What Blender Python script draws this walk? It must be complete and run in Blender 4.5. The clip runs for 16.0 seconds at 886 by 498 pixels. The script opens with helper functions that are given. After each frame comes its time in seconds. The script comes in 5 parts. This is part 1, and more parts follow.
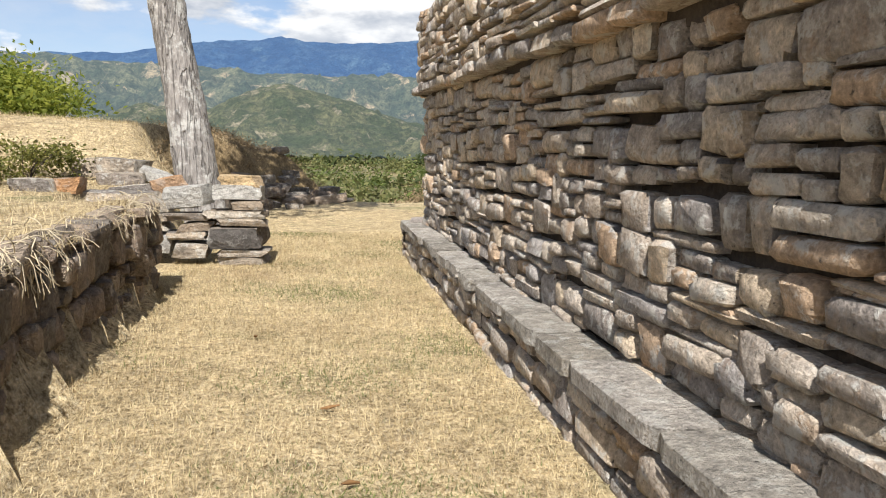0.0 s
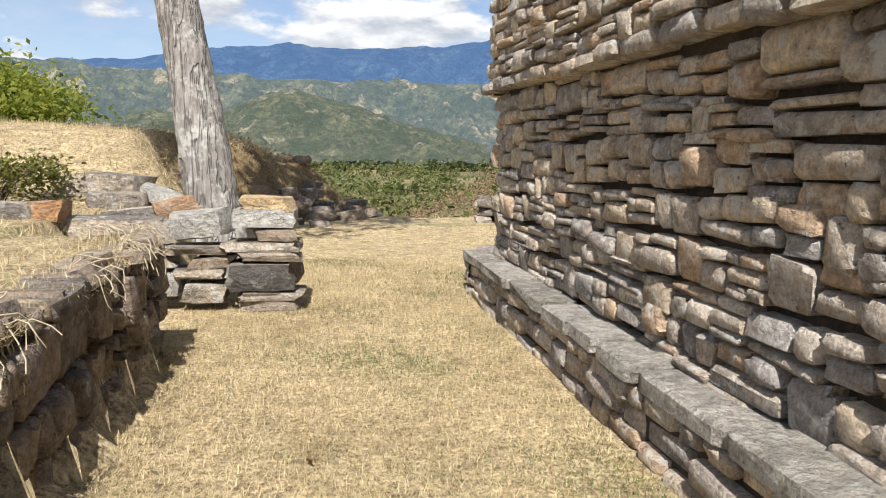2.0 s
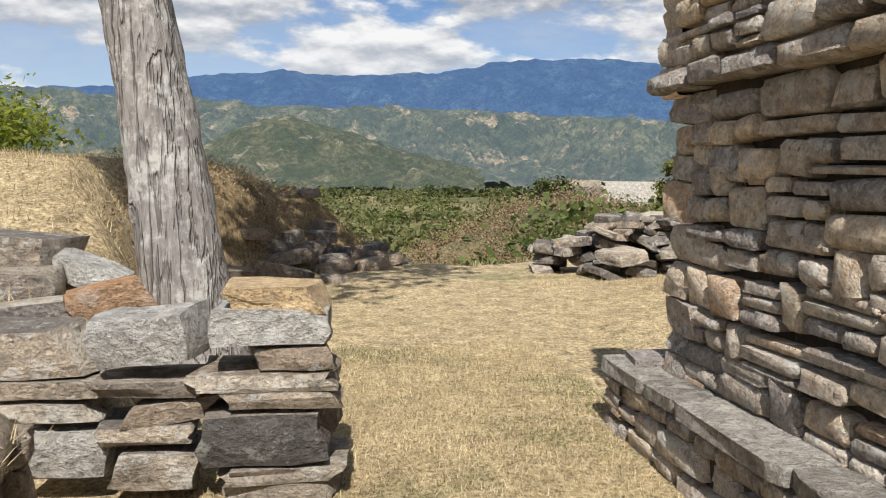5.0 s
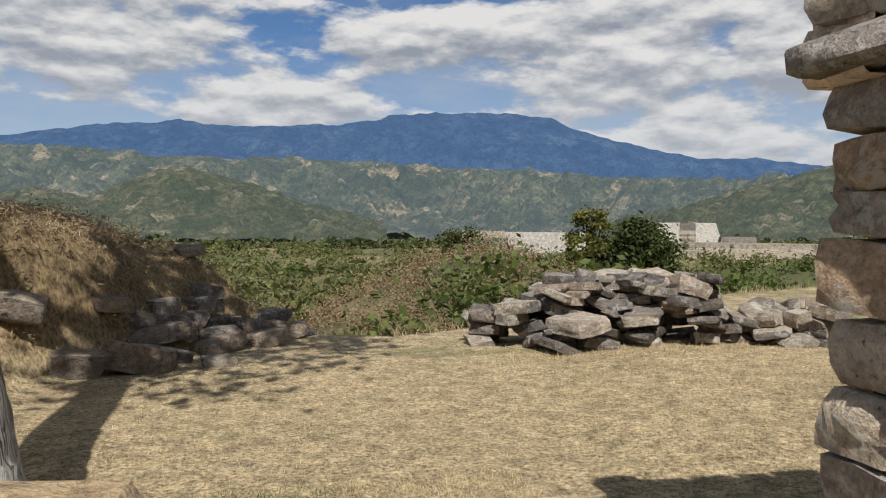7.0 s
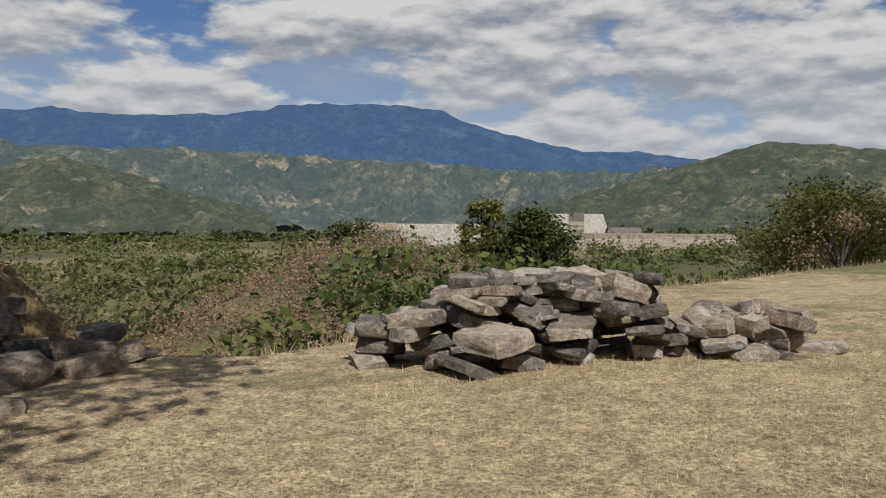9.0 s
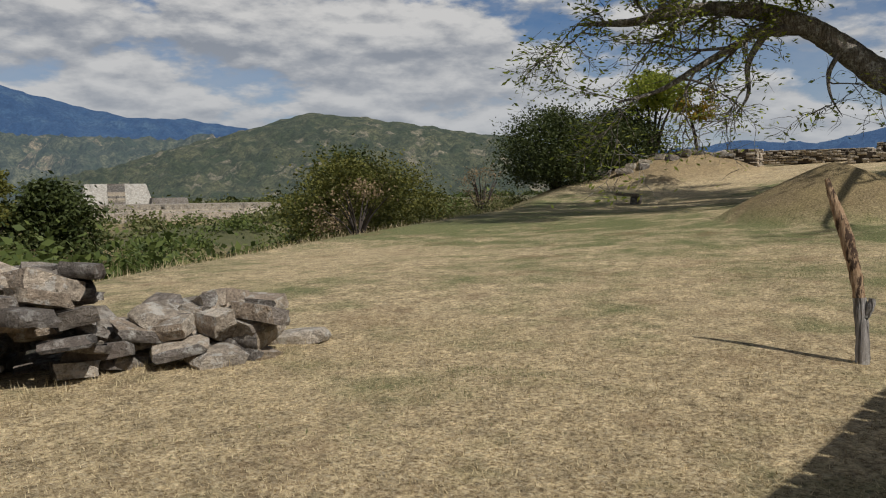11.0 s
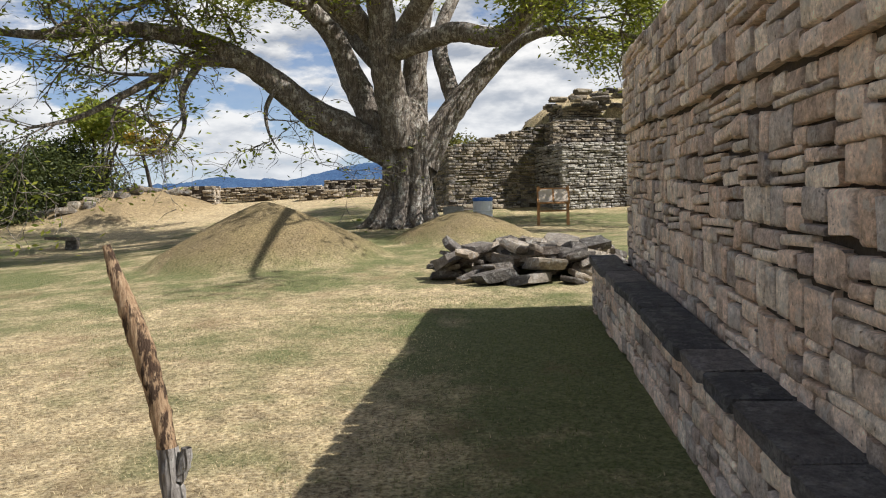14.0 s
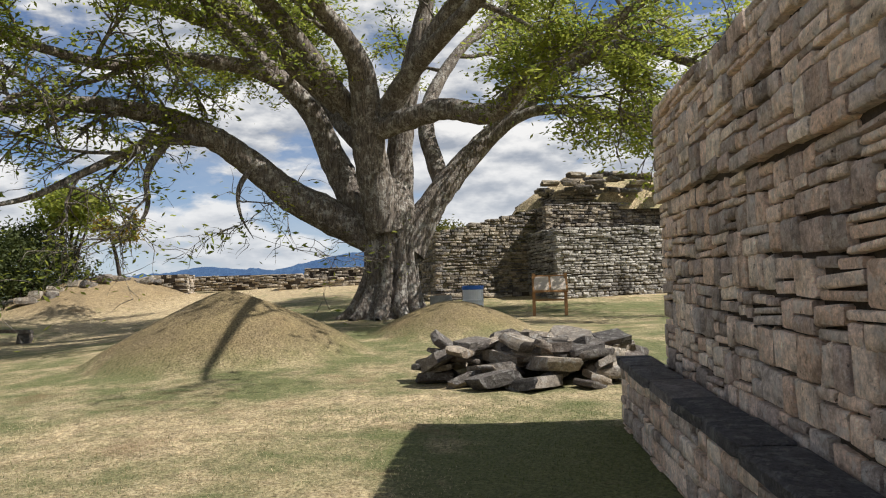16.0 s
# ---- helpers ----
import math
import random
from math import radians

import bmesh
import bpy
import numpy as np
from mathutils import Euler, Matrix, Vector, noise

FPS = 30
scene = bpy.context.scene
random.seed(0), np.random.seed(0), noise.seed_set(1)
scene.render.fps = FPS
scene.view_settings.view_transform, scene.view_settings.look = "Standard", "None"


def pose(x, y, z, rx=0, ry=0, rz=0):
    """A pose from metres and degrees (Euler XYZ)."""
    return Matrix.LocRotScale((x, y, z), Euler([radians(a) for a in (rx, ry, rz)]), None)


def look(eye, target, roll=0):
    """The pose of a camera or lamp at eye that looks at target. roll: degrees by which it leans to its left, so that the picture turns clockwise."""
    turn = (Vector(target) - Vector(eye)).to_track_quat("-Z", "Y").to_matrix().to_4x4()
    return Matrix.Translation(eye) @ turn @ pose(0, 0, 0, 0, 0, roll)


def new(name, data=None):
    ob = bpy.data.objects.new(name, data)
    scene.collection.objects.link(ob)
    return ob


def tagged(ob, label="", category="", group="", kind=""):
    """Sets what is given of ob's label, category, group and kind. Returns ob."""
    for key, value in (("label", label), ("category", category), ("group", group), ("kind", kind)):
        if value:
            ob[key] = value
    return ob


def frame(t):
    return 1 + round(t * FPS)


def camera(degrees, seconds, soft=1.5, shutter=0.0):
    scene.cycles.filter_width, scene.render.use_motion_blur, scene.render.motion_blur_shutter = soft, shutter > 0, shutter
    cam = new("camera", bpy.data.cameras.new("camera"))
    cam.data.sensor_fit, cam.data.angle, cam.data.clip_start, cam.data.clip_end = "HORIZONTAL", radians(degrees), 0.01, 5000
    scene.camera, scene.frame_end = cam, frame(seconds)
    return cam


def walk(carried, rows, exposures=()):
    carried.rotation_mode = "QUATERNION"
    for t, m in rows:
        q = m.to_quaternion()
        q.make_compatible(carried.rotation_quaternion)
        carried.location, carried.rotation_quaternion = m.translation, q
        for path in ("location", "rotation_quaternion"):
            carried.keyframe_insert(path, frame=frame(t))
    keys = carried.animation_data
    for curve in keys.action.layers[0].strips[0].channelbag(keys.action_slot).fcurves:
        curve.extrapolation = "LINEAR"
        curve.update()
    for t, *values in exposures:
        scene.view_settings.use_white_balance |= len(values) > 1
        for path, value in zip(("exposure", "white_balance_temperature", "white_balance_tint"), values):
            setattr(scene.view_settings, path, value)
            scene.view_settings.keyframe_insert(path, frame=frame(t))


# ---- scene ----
cam = camera(57.3, 16.0, soft=1.1)
METRES, EYE, TILT, LEAN, TURN = 17.9, 1.5, 0.0, 0.0, -9.3
ROWS = [
    (0.0, 0.0, 0.0, 0.0, 0.15, -7.57, -1.11),
    (0.5, -0.0107, 0.0279, 0.0014, -0.27, -7.87, -1.14),
    (1.0, -0.0186, 0.0573, 0.0026, 0.11, -8.13, -1.07),
    (1.5, -0.0296, 0.087, 0.0019, 0.54, -7.1, -1.0),
    (2.0, -0.0394, 0.1178, 0.0025, 0.67, -7.24, -0.98),
    (2.5, -0.0507, 0.15, 0.0035, 1.76, -7.55, -0.94),
    (3.0, -0.0637, 0.1807, 0.0065, 1.83, -7.11, -0.9),
    (3.5, -0.0721, 0.2131, 0.0075, 1.53, -6.56, -0.86),
    (6.0, -0.0978, 0.3809, 0.0052, -3.3, -4.56, -0.66),
    (6.5, -0.1002, 0.4134, 0.0058, -5.93, -3.48, -0.65),
    (7.0, -0.0983, 0.447, 0.0057, -6.71, -1.81, -0.54),
    (7.5, -0.0991, 0.4784, 0.0044, -7.04, -1.91, -0.55),
    (8.0, -0.0913, 0.5079, 0.0033, -7.4, -1.65, -0.56),
    (9.2, -0.0709, 0.5783, 0.0045, -16.6, -2.6, -0.25),
    (10.5, -0.0058, 0.6215, 0.0067, -35.79, -4.19, 0.27),
    (11.0, 0.02, 0.6335, 0.0055, -45.2, -4.55, 0.44),
    (11.5, 0.0507, 0.6404, 0.0056, -55.28, -5.03, 0.8),
    (12.0, 0.0811, 0.6462, 0.005, -64.06, -5.28, 0.79),
    (12.5, 0.1103, 0.6465, 0.0051, -70.94, -4.56, 1.2),
    (13.0, 0.1414, 0.6461, 0.0079, -76.76, -4.71, 1.15),
    (13.5, 0.1697, 0.648, 0.0091, -79.51, -4.79, 1.34),
    (14.0, 0.2014, 0.6473, 0.013, -80.55, -2.62, 1.43),
    (14.5, 0.2312, 0.6547, 0.0125, -81.04, -0.01, 1.44),
    (15.0, 0.2602, 0.6542, 0.0126, -81.26, 1.54, 1.44),
    (15.5, 0.2895, 0.6609, 0.012, -81.42, 2.45, 1.45),
    (16.0, 0.3179, 0.6684, 0.013, -81.54, 3.67, 1.54),
]
walk(cam, [(t, pose(0, 0, EYE, TILT, LEAN, TURN) @ pose(METRES * x, METRES * y, METRES * z, 90 + pitch, roll, yaw)) for t, x, y, z, yaw, pitch, roll in ROWS],
     [(0.0, 0.75), (3.7, 0.65), (7.0, 0.1), (10.5, -0.25), (11.7, -0.3), (12.5, 0.03), (13.5, 0.34), (14.5, 0.6), (16.0, 0.38)])


# ---- world, sun ----
SUN_DIR = Vector((0.19, 1.0, -1.26)).normalized()
sun = new("sun", bpy.data.lights.new("sun", "SUN"))
sun.data.energy, sun.data.angle, sun.data.color = 5.0, radians(0.55), (1.0, 0.975, 0.95)
sun.matrix_world = look((0, 0, 60), Vector((0, 0, 60)) + SUN_DIR)

world = bpy.data.worlds.new("world")
scene.world = world
world.use_nodes = True


class Nodes:
    """A thin wrapper to write node trees in few lines."""

    def __init__(self, tree):
        self.t = tree
        tree.nodes.clear()

    def add(self, kind, ins=None, **props):
        n = self.t.nodes.new(kind)
        if "operation" in props:
            n.operation = props["operation"]
        if "blend_type" in props:
            n.data_type, n.blend_type = "RGBA", props["blend_type"]
        if "attribute_name" in props:
            n.attribute_name = props["attribute_name"]
        for k, v in (ins or {}).items():
            s = n.inputs[k]
            if isinstance(v, bpy.types.NodeSocket):
                self.t.links.new(v, s)
            else:
                s.default_value = v
        return n

    def math(self, op, a, b=0.0, c=0.0):
        return self.add("ShaderNodeMath", {0: a, 1: b, 2: c}, operation=op).outputs[0]

    def vmath(self, op, a, b=(0, 0, 0)):
        return self.add("ShaderNodeVectorMath", {0: a, 1: b}, operation=op).outputs[0]

    def noise(self, vec, scale, detail=4.0, rough=0.6, out=0):
        return self.add("ShaderNodeTexNoise", {"Vector": vec, "Scale": scale, "Detail": detail, "Roughness": rough}).outputs[out]

    def ramp(self, fac, *stops):
        n = self.add("ShaderNodeValToRGB", {0: fac})
        e = n.color_ramp.elements
        while len(e) < len(stops):
            e.new(0.5)
        for el, (p, c) in zip(e, stops):
            el.position = p
            el.color = (c, c, c, 1) if isinstance(c, (int, float)) else (*c, 1)
        return n.outputs[0]

    def mix(self, fac, a, b, blend="MIX"):
        n = self.add("ShaderNodeMix", blend_type=blend)
        for s, v in ((n.inputs[0], fac), (n.inputs[6], a), (n.inputs[7], b)):
            if isinstance(v, bpy.types.NodeSocket):
                self.t.links.new(v, s)
            else:
                s.default_value = (*v, 1) if isinstance(v, tuple) and len(v) == 3 else v
        return n.outputs[2]


def build_sky():
    w = Nodes(world.node_tree)
    elev = math.asin(-SUN_DIR.z)
    sky = w.add("ShaderNodeTexSky")
    sky.sky_type, sky.sun_disc, sky.sun_elevation, sky.sun_rotation = "NISHITA", False, elev, math.atan2(-SUN_DIR.x, -SUN_DIR.y)
    sky.altitude, sky.air_density, sky.dust_density, sky.ozone_density = 900, 1.0, 0.6, 1.4
    co = w.add("ShaderNodeTexCoord").outputs["Generated"]
    sep = w.add("ShaderNodeSeparateXYZ", {0: co})
    # heaped clouds: banks low over the mountains, thinning overhead, each lit from above and grey below
    up = w.math("MAXIMUM", sep.outputs[2], 0.0)
    tall = w.math("MULTIPLY", w.math("POWER", up, 0.9), 2.5)

    def density(lift):
        v = w.add("ShaderNodeCombineXYZ", {0: sep.outputs[0], 1: sep.outputs[1], 2: w.math("ADD", tall, lift)}).outputs[0]
        big = w.noise(v, 2.9, 2.0, 0.5)
        small = w.noise(v, 9.0, 9.0, 0.56)
        return w.math("ADD", w.math("MULTIPLY", big, 0.55), w.math("MULTIPLY", small, 0.45)), v
    body, v0 = density(3.1)
    above, _ = density(3.135)
    thinning = w.math("MULTIPLY", w.ramp(up, (0.12, 0.0), (0.75, 1.0)), 0.09)
    cover = w.ramp(w.math("SUBTRACT", body, thinning), (0.438, 0.0), (0.488, 1.0))
    lit = w.math("MULTIPLY_ADD", w.math("SUBTRACT", body, above), 6.0, 0.58)
    tone = w.ramp(lit, (0.2, (4.6, 5.1, 6.0)), (0.45, (6.8, 7.1, 7.7)), (0.66, (9.4, 9.5, 9.7)), (0.9, (11.8, 11.7, 11.6)))
    thin = w.math("MULTIPLY", w.ramp(w.noise(v0, 3.0, 7.0, 0.65), (0.42, 0.0), (0.68, 1.0)), 0.45)
    clear = w.mix(1.0, sky.outputs[0], (0.72, 0.95, 1.22), "MULTIPLY")
    veil = w.mix(thin, clear, (7.5, 8.0, 8.8))
    haze = w.ramp(up, (0.0, 0.75), (0.2, 0.0))
    col = w.mix(haze, w.mix(cover, veil, tone), (8.6, 9.2, 10.0))
    bg = w.add("ShaderNodeBackground", {"Color": col, "Strength": 0.059})
    w.add("ShaderNodeOutputWorld", {0: bg.outputs[0]})


build_sky()

# ---- materials ----


def material(name, rough=0.85, metal=0.0):
    """A material, its nodes, its shader and a world-space coordinate."""
    m = bpy.data.materials.new(name)
    m.use_nodes = True
    n = Nodes(m.node_tree)
    sh = n.add("ShaderNodeBsdfPrincipled", {"Roughness": rough, "Metallic": metal})
    sh.inputs["Specular IOR Level"].default_value = 0.25
    n.add("ShaderNodeOutputMaterial", {0: sh.outputs[0]})
    return m, n, sh, n.add("ShaderNodeNewGeometry").outputs["Position"]


def bump(n, sh, height, dist, strength=1.0):
    b = n.add("ShaderNodeBump", {"Height": height, "Distance": dist, "Strength": strength})
    n.t.links.new(b.outputs[0], sh.inputs["Normal"])


def colour(n, sh, c):
    n.t.links.new(c, sh.inputs["Base Color"])


def own_random(n):
    """A number that differs from piece to piece, whether it is an object or an island."""
    a = n.add("ShaderNodeObjectInfo").outputs["Random"]
    b = n.add("ShaderNodeNewGeometry").outputs["Random Per Island"]
    return n.math("FRACT", n.math("ADD", n.math("MULTIPLY", a, 7.31), n.math("MULTIPLY", b, 5.17)))


def stone_material(name, tones, lichen=0.35, dark=0.4, grain=1.5, scale=1.0, rust=0.0):
    """Weathered field stone: each piece with its tone, grain, pale lichen and dark weathering."""
    m, n, sh, p = material(name, 0.9)
    r = own_random(n)
    base = n.ramp(r, *[(i / len(tones), c) for i, c in enumerate(tones)])
    n.t.nodes[-1].color_ramp.interpolation = "CONSTANT"
    shift = n.vmath("ADD", p, n.add("ShaderNodeCombineXYZ", {0: n.math("MULTIPLY", r, 37.0), 1: n.math("MULTIPLY", r, 11.0), 2: n.math("MULTIPLY", r, 23.0)}).outputs[0])
    fine = n.noise(shift, 55 * scale, 6.0, 0.7)
    mid = n.noise(shift, 9 * scale, 5.0, 0.62)
    bed = n.noise(n.vmath("MULTIPLY", shift, (1.0, 1.0, 2.6)), 9 * scale, 4.0, 0.6)
    blotch = n.noise(shift, 17 * scale, 6.0, 0.72)
    pits = n.noise(shift, 34 * scale, 3.0, 0.6)
    c = n.mix(1.0, base, n.ramp(fine, (0.25, 0.64), (0.75, 1.40)), "MULTIPLY")
    c = n.mix(1.0, c, n.ramp(blotch, (0.36, 0.78), (0.62, 1.34)), "MULTIPLY")
    c = n.mix(n.ramp(pits, (0.27, 0.8), (0.34, 0.0)), c, (0.06, 0.05, 0.042))
    if rust:
        c = n.mix(n.math("MULTIPLY", n.ramp(n.noise(n.vmath("MULTIPLY", shift, (1.0, 1.0, 0.6)), 6.0, 5.0, 0.7), (0.55, 0.0), (0.66, 1.0)), rust), c, (0.40, 0.235, 0.115))
    c = n.mix(1.0, c, n.ramp(bed, (0.3, 0.80), (0.7, 1.15)), "MULTIPLY")
    c = n.mix(n.math("MULTIPLY", n.ramp(n.noise(p, 2.3 * scale, 6.0, 0.7), (0.5, 0.0), (0.66, 1.0)), dark), c, (0.055, 0.048, 0.042))
    c = n.mix(n.math("MULTIPLY", n.ramp(n.math("ADD", mid, n.math("MULTIPLY", fine, 0.25)), (0.66, 0.0), (0.74, 1.0)), lichen), c, (0.60, 0.58, 0.52))
    colour(n, sh, c)
    bump(n, sh, n.math("ADD", n.math("MULTIPLY", mid, 1.0), n.math("ADD", n.math("MULTIPLY", fine, 0.35), n.math("ADD", n.math("MULTIPLY", bed, 0.5), n.math("MULTIPLY", blotch, 0.8)))), 0.042 * grain, 1.0)
    return m


WALL_STONE = stone_material("wall_stone", [(0.46, 0.38, 0.295), (0.36, 0.305, 0.25), (0.53, 0.43, 0.315), (0.29, 0.25, 0.215), (0.49, 0.415, 0.335), (0.56, 0.48, 0.385),
                                           (0.40, 0.33, 0.26), (0.46, 0.33, 0.22), (0.34, 0.305, 0.275), (0.57, 0.455, 0.325)], 0.65, 0.38, 1.2, rust=0.4)
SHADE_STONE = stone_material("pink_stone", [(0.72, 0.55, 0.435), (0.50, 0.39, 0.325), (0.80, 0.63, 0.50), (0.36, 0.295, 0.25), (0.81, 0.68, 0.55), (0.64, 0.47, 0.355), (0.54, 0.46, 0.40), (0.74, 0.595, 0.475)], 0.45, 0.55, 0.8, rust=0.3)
SLAB_STONE = stone_material("ledge_stone", [(0.31, 0.28, 0.235), (0.27, 0.24, 0.195), (0.35, 0.315, 0.27), (0.24, 0.215, 0.18)], 0.4, 0.5)
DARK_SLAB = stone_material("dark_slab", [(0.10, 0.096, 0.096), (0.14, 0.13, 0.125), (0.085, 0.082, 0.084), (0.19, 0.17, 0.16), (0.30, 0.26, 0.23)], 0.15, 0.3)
PILE_STONE = stone_material("rubble_stone", [(0.33, 0.275, 0.21), (0.24, 0.20, 0.16), (0.41, 0.335, 0.25), (0.19, 0.165, 0.14), (0.45, 0.385, 0.30), (0.30, 0.235, 0.17)], 0.5, 0.5, 1.4)
DARK_RUBBLE = stone_material("dark_rubble", [(0.125, 0.108, 0.092), (0.17, 0.145, 0.12), (0.09, 0.08, 0.07), (0.24, 0.205, 0.165), (0.14, 0.115, 0.095)], 0.25, 0.4, 1.2)
BANK_STONE = stone_material("terrace_stone", [(0.26, 0.20, 0.15), (0.31, 0.24, 0.175), (0.20, 0.165, 0.13), (0.35, 0.275, 0.20)], 0.2, 0.45, 1.6)
FAR_STONE = stone_material("ruin_stone", [(0.25, 0.21, 0.155), (0.31, 0.255, 0.19), (0.17, 0.145, 0.12), (0.36, 0.30, 0.22), (0.13, 0.115, 0.10)], 0.3, 0.8, 1.5, 0.5)


def ground_material():
    m, n, sh, p = material("dry_lawn", 0.95)
    big = n.noise(p, 0.16, 4.0, 0.6)
    mid = n.noise(p, 1.1, 5.0, 0.65)
    fine = n.noise(n.vmath("MULTIPLY", p, (1.0, 1.0, 0.3)), 26.0, 6.0, 0.75)
    straw = n.noise(n.vmath("MULTIPLY", p, (1.0, 0.35, 1.0)), 70.0, 3.0, 0.7)
    split = n.add("ShaderNodeSeparateXYZ", {0: p})
    px = split.outputs[0]
    # greener, darker grass within the platform's shadow, which also deepens that shade in colour
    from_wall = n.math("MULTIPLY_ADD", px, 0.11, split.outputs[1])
    shade_strip = n.add("ShaderNodeMapRange", {0: from_wall, 1: 11.0, 2: 13.4, 3: 1.0, 4: 0.0}).outputs[0]
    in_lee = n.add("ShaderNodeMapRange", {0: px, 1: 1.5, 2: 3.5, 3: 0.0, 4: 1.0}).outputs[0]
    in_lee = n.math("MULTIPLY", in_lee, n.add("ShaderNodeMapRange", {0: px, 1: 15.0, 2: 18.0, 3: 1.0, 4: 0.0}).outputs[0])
    blot = n.noise(p, 5.5, 5.0, 0.7)
    dry = n.mix(n.ramp(fine, (0.38, 0.0), (0.62, 1.0)), (0.165, 0.11, 0.05), (0.70, 0.55, 0.315))
    dry = n.mix(n.ramp(straw, (0.52, 0.0), (0.66, 0.6)), dry, (0.76, 0.65, 0.44))
    dry = n.mix(1.0, dry, n.ramp(blot, (0.34, 0.55), (0.66, 1.25)), "MULTIPLY")
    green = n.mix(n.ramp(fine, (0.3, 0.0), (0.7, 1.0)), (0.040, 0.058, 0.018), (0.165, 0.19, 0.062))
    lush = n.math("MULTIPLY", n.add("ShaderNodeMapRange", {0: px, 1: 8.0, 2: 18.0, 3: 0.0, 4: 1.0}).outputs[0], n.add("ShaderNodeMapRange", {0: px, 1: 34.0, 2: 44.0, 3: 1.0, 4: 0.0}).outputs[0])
    g = n.ramp(n.math("ADD", n.math("ADD", n.math("MULTIPLY", big, 0.5), n.math("MULTIPLY", mid, 0.5)), n.math("ADD", n.math("MULTIPLY", lush, 0.142), n.math("MULTIPLY", n.math("MULTIPLY", shade_strip, in_lee), 0.14))), (0.53, 0.0), (0.67, 0.85))
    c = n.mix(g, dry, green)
    soil = n.ramp(n.noise(p, 0.75, 6.0, 0.7), (0.56, 0.0), (0.68, 0.6))
    c = n.mix(soil, c, (0.20, 0.128, 0.068))
    # worn brown earth with thatch on the bank and the mounds
    bare = n.add("ShaderNodeAttribute", attribute_name="bare").outputs["Fac"]
    thatch = n.mix(n.ramp(fine, (0.36, 0.0), (0.64, 1.0)), (0.085, 0.056, 0.029), (0.37, 0.265, 0.135))
    c = n.mix(bare, c, n.mix(1.0, thatch, n.ramp(mid, (0.35, 0.6), (0.62, 1.15)), "MULTIPLY"))
    # further off the mown lawn gives way to scrub and fields
    geo = n.add("ShaderNodeVectorMath", {0: p, 1: (6.0, 14.0, 0.0)}, operation="DISTANCE").outputs["Value"]
    wild = n.add("ShaderNodeAttribute", attribute_name="wild").outputs["Fac"]
    wn = n.noise(p, 0.045, 8.0, 0.68)
    wf = n.noise(p, 0.35, 6.0, 0.7)
    scrub = n.mix(n.ramp(wn, (0.40, 0.0), (0.62, 1.0)), (0.085, 0.085, 0.036), (0.27, 0.205, 0.105))
    scrub = n.mix(n.ramp(wf, (0.36, 0.7), (0.52, 0.0)), scrub, (0.06, 0.066, 0.028))
    fields = n.mix(n.ramp(n.noise(p, 0.010, 5.0, 0.62), (0.54, 0.0), (0.62, 0.85)), scrub, (0.30, 0.235, 0.13))
    dots = n.ramp(n.noise(p, 0.075, 7.0, 0.75), (0.44, 1.0), (0.54, 0.0))
    fields = n.mix(dots, fields, (0.040, 0.056, 0.030))
    farmix = n.ramp(n.math("DIVIDE", geo, 600.0), (0.25, 0.0), (0.6, 1.0))
    c = n.mix(wild, c, n.mix(farmix, scrub, fields))
    colour(n, sh, c)
    bump(n, sh, n.math("ADD", fine, n.math("MULTIPLY", straw, 0.5)), 0.035, 0.9)
    return m


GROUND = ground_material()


def leaf_material(name, a, b, through_light=0.35):
    m, n, sh, p = material(name, 0.6)
    r = n.add("ShaderNodeNewGeometry").outputs["Random Per Island"]
    o = n.noise(p, 0.9, 3.0, 0.6)
    c = n.mix(n.math("ADD", n.math("MULTIPLY", r, 0.6), n.math("MULTIPLY", n.math("SUBTRACT", o, 0.3), 0.9)), a, b)
    colour(n, sh, c)
    tr = n.add("ShaderNodeBsdfTranslucent", {"Color": c})
    mx = n.add("ShaderNodeMixShader", {0: through_light, 1: sh.outputs[0], 2: tr.outputs[0]})
    out = [x for x in n.t.nodes if x.type == "OUTPUT_MATERIAL"][0]
    n.t.links.new(mx.outputs[0], out.inputs[0])
    return m


def plain(name, c, rough=0.7, metal=0.0, vary=0.25, scale=30.0, depth=0.004):
    m, n, sh, p = material(name, rough, metal)
    f = n.noise(p, scale, 5.0, 0.65)
    g = n.noise(p, scale * 0.12, 4.0, 0.6)
    k = n.mix(1.0, (*c,), n.ramp(f, (0.25, 1 - vary), (0.75, 1 + vary)), "MULTIPLY")
    k = n.mix(1.0, k, n.ramp(g, (0.3, 1 - vary), (0.7, 1 + vary * 0.6)), "MULTIPLY")
    colour(n, sh, k)
    bump(n, sh, f, depth, 0.8)
    return m


EARTH = plain("joint_earth", (0.065, 0.050, 0.037), 0.95, vary=0.4, scale=40.0, depth=0.02)
GREEN_LEAF = leaf_material("broad_tree_leaf", (0.11, 0.17, 0.03), (0.44, 0.44, 0.08), 0.7)
BUSH_LEAF = leaf_material("bush_leaf", (0.028, 0.042, 0.012), (0.085, 0.10, 0.026), 0.25)
PALE_BUSH = leaf_material("pale_bush_leaf", (0.06, 0.075, 0.018), (0.22, 0.20, 0.045), 0.35)
SCRUB_LEAF = leaf_material("scrub_leaf", (0.05, 0.072, 0.020), (0.24, 0.225, 0.085), 0.35)
LUSH_LEAF = leaf_material("valley_tree_leaf", (0.04, 0.065, 0.016), (0.17, 0.20, 0.05), 0.35)
RUST_LEAF = leaf_material("dry_scrub", (0.17, 0.115, 0.06), (0.36, 0.265, 0.15), 0.25)
BLADE = leaf_material("grass_blade", (0.20, 0.135, 0.055), (0.80, 0.66, 0.40), 0.25)
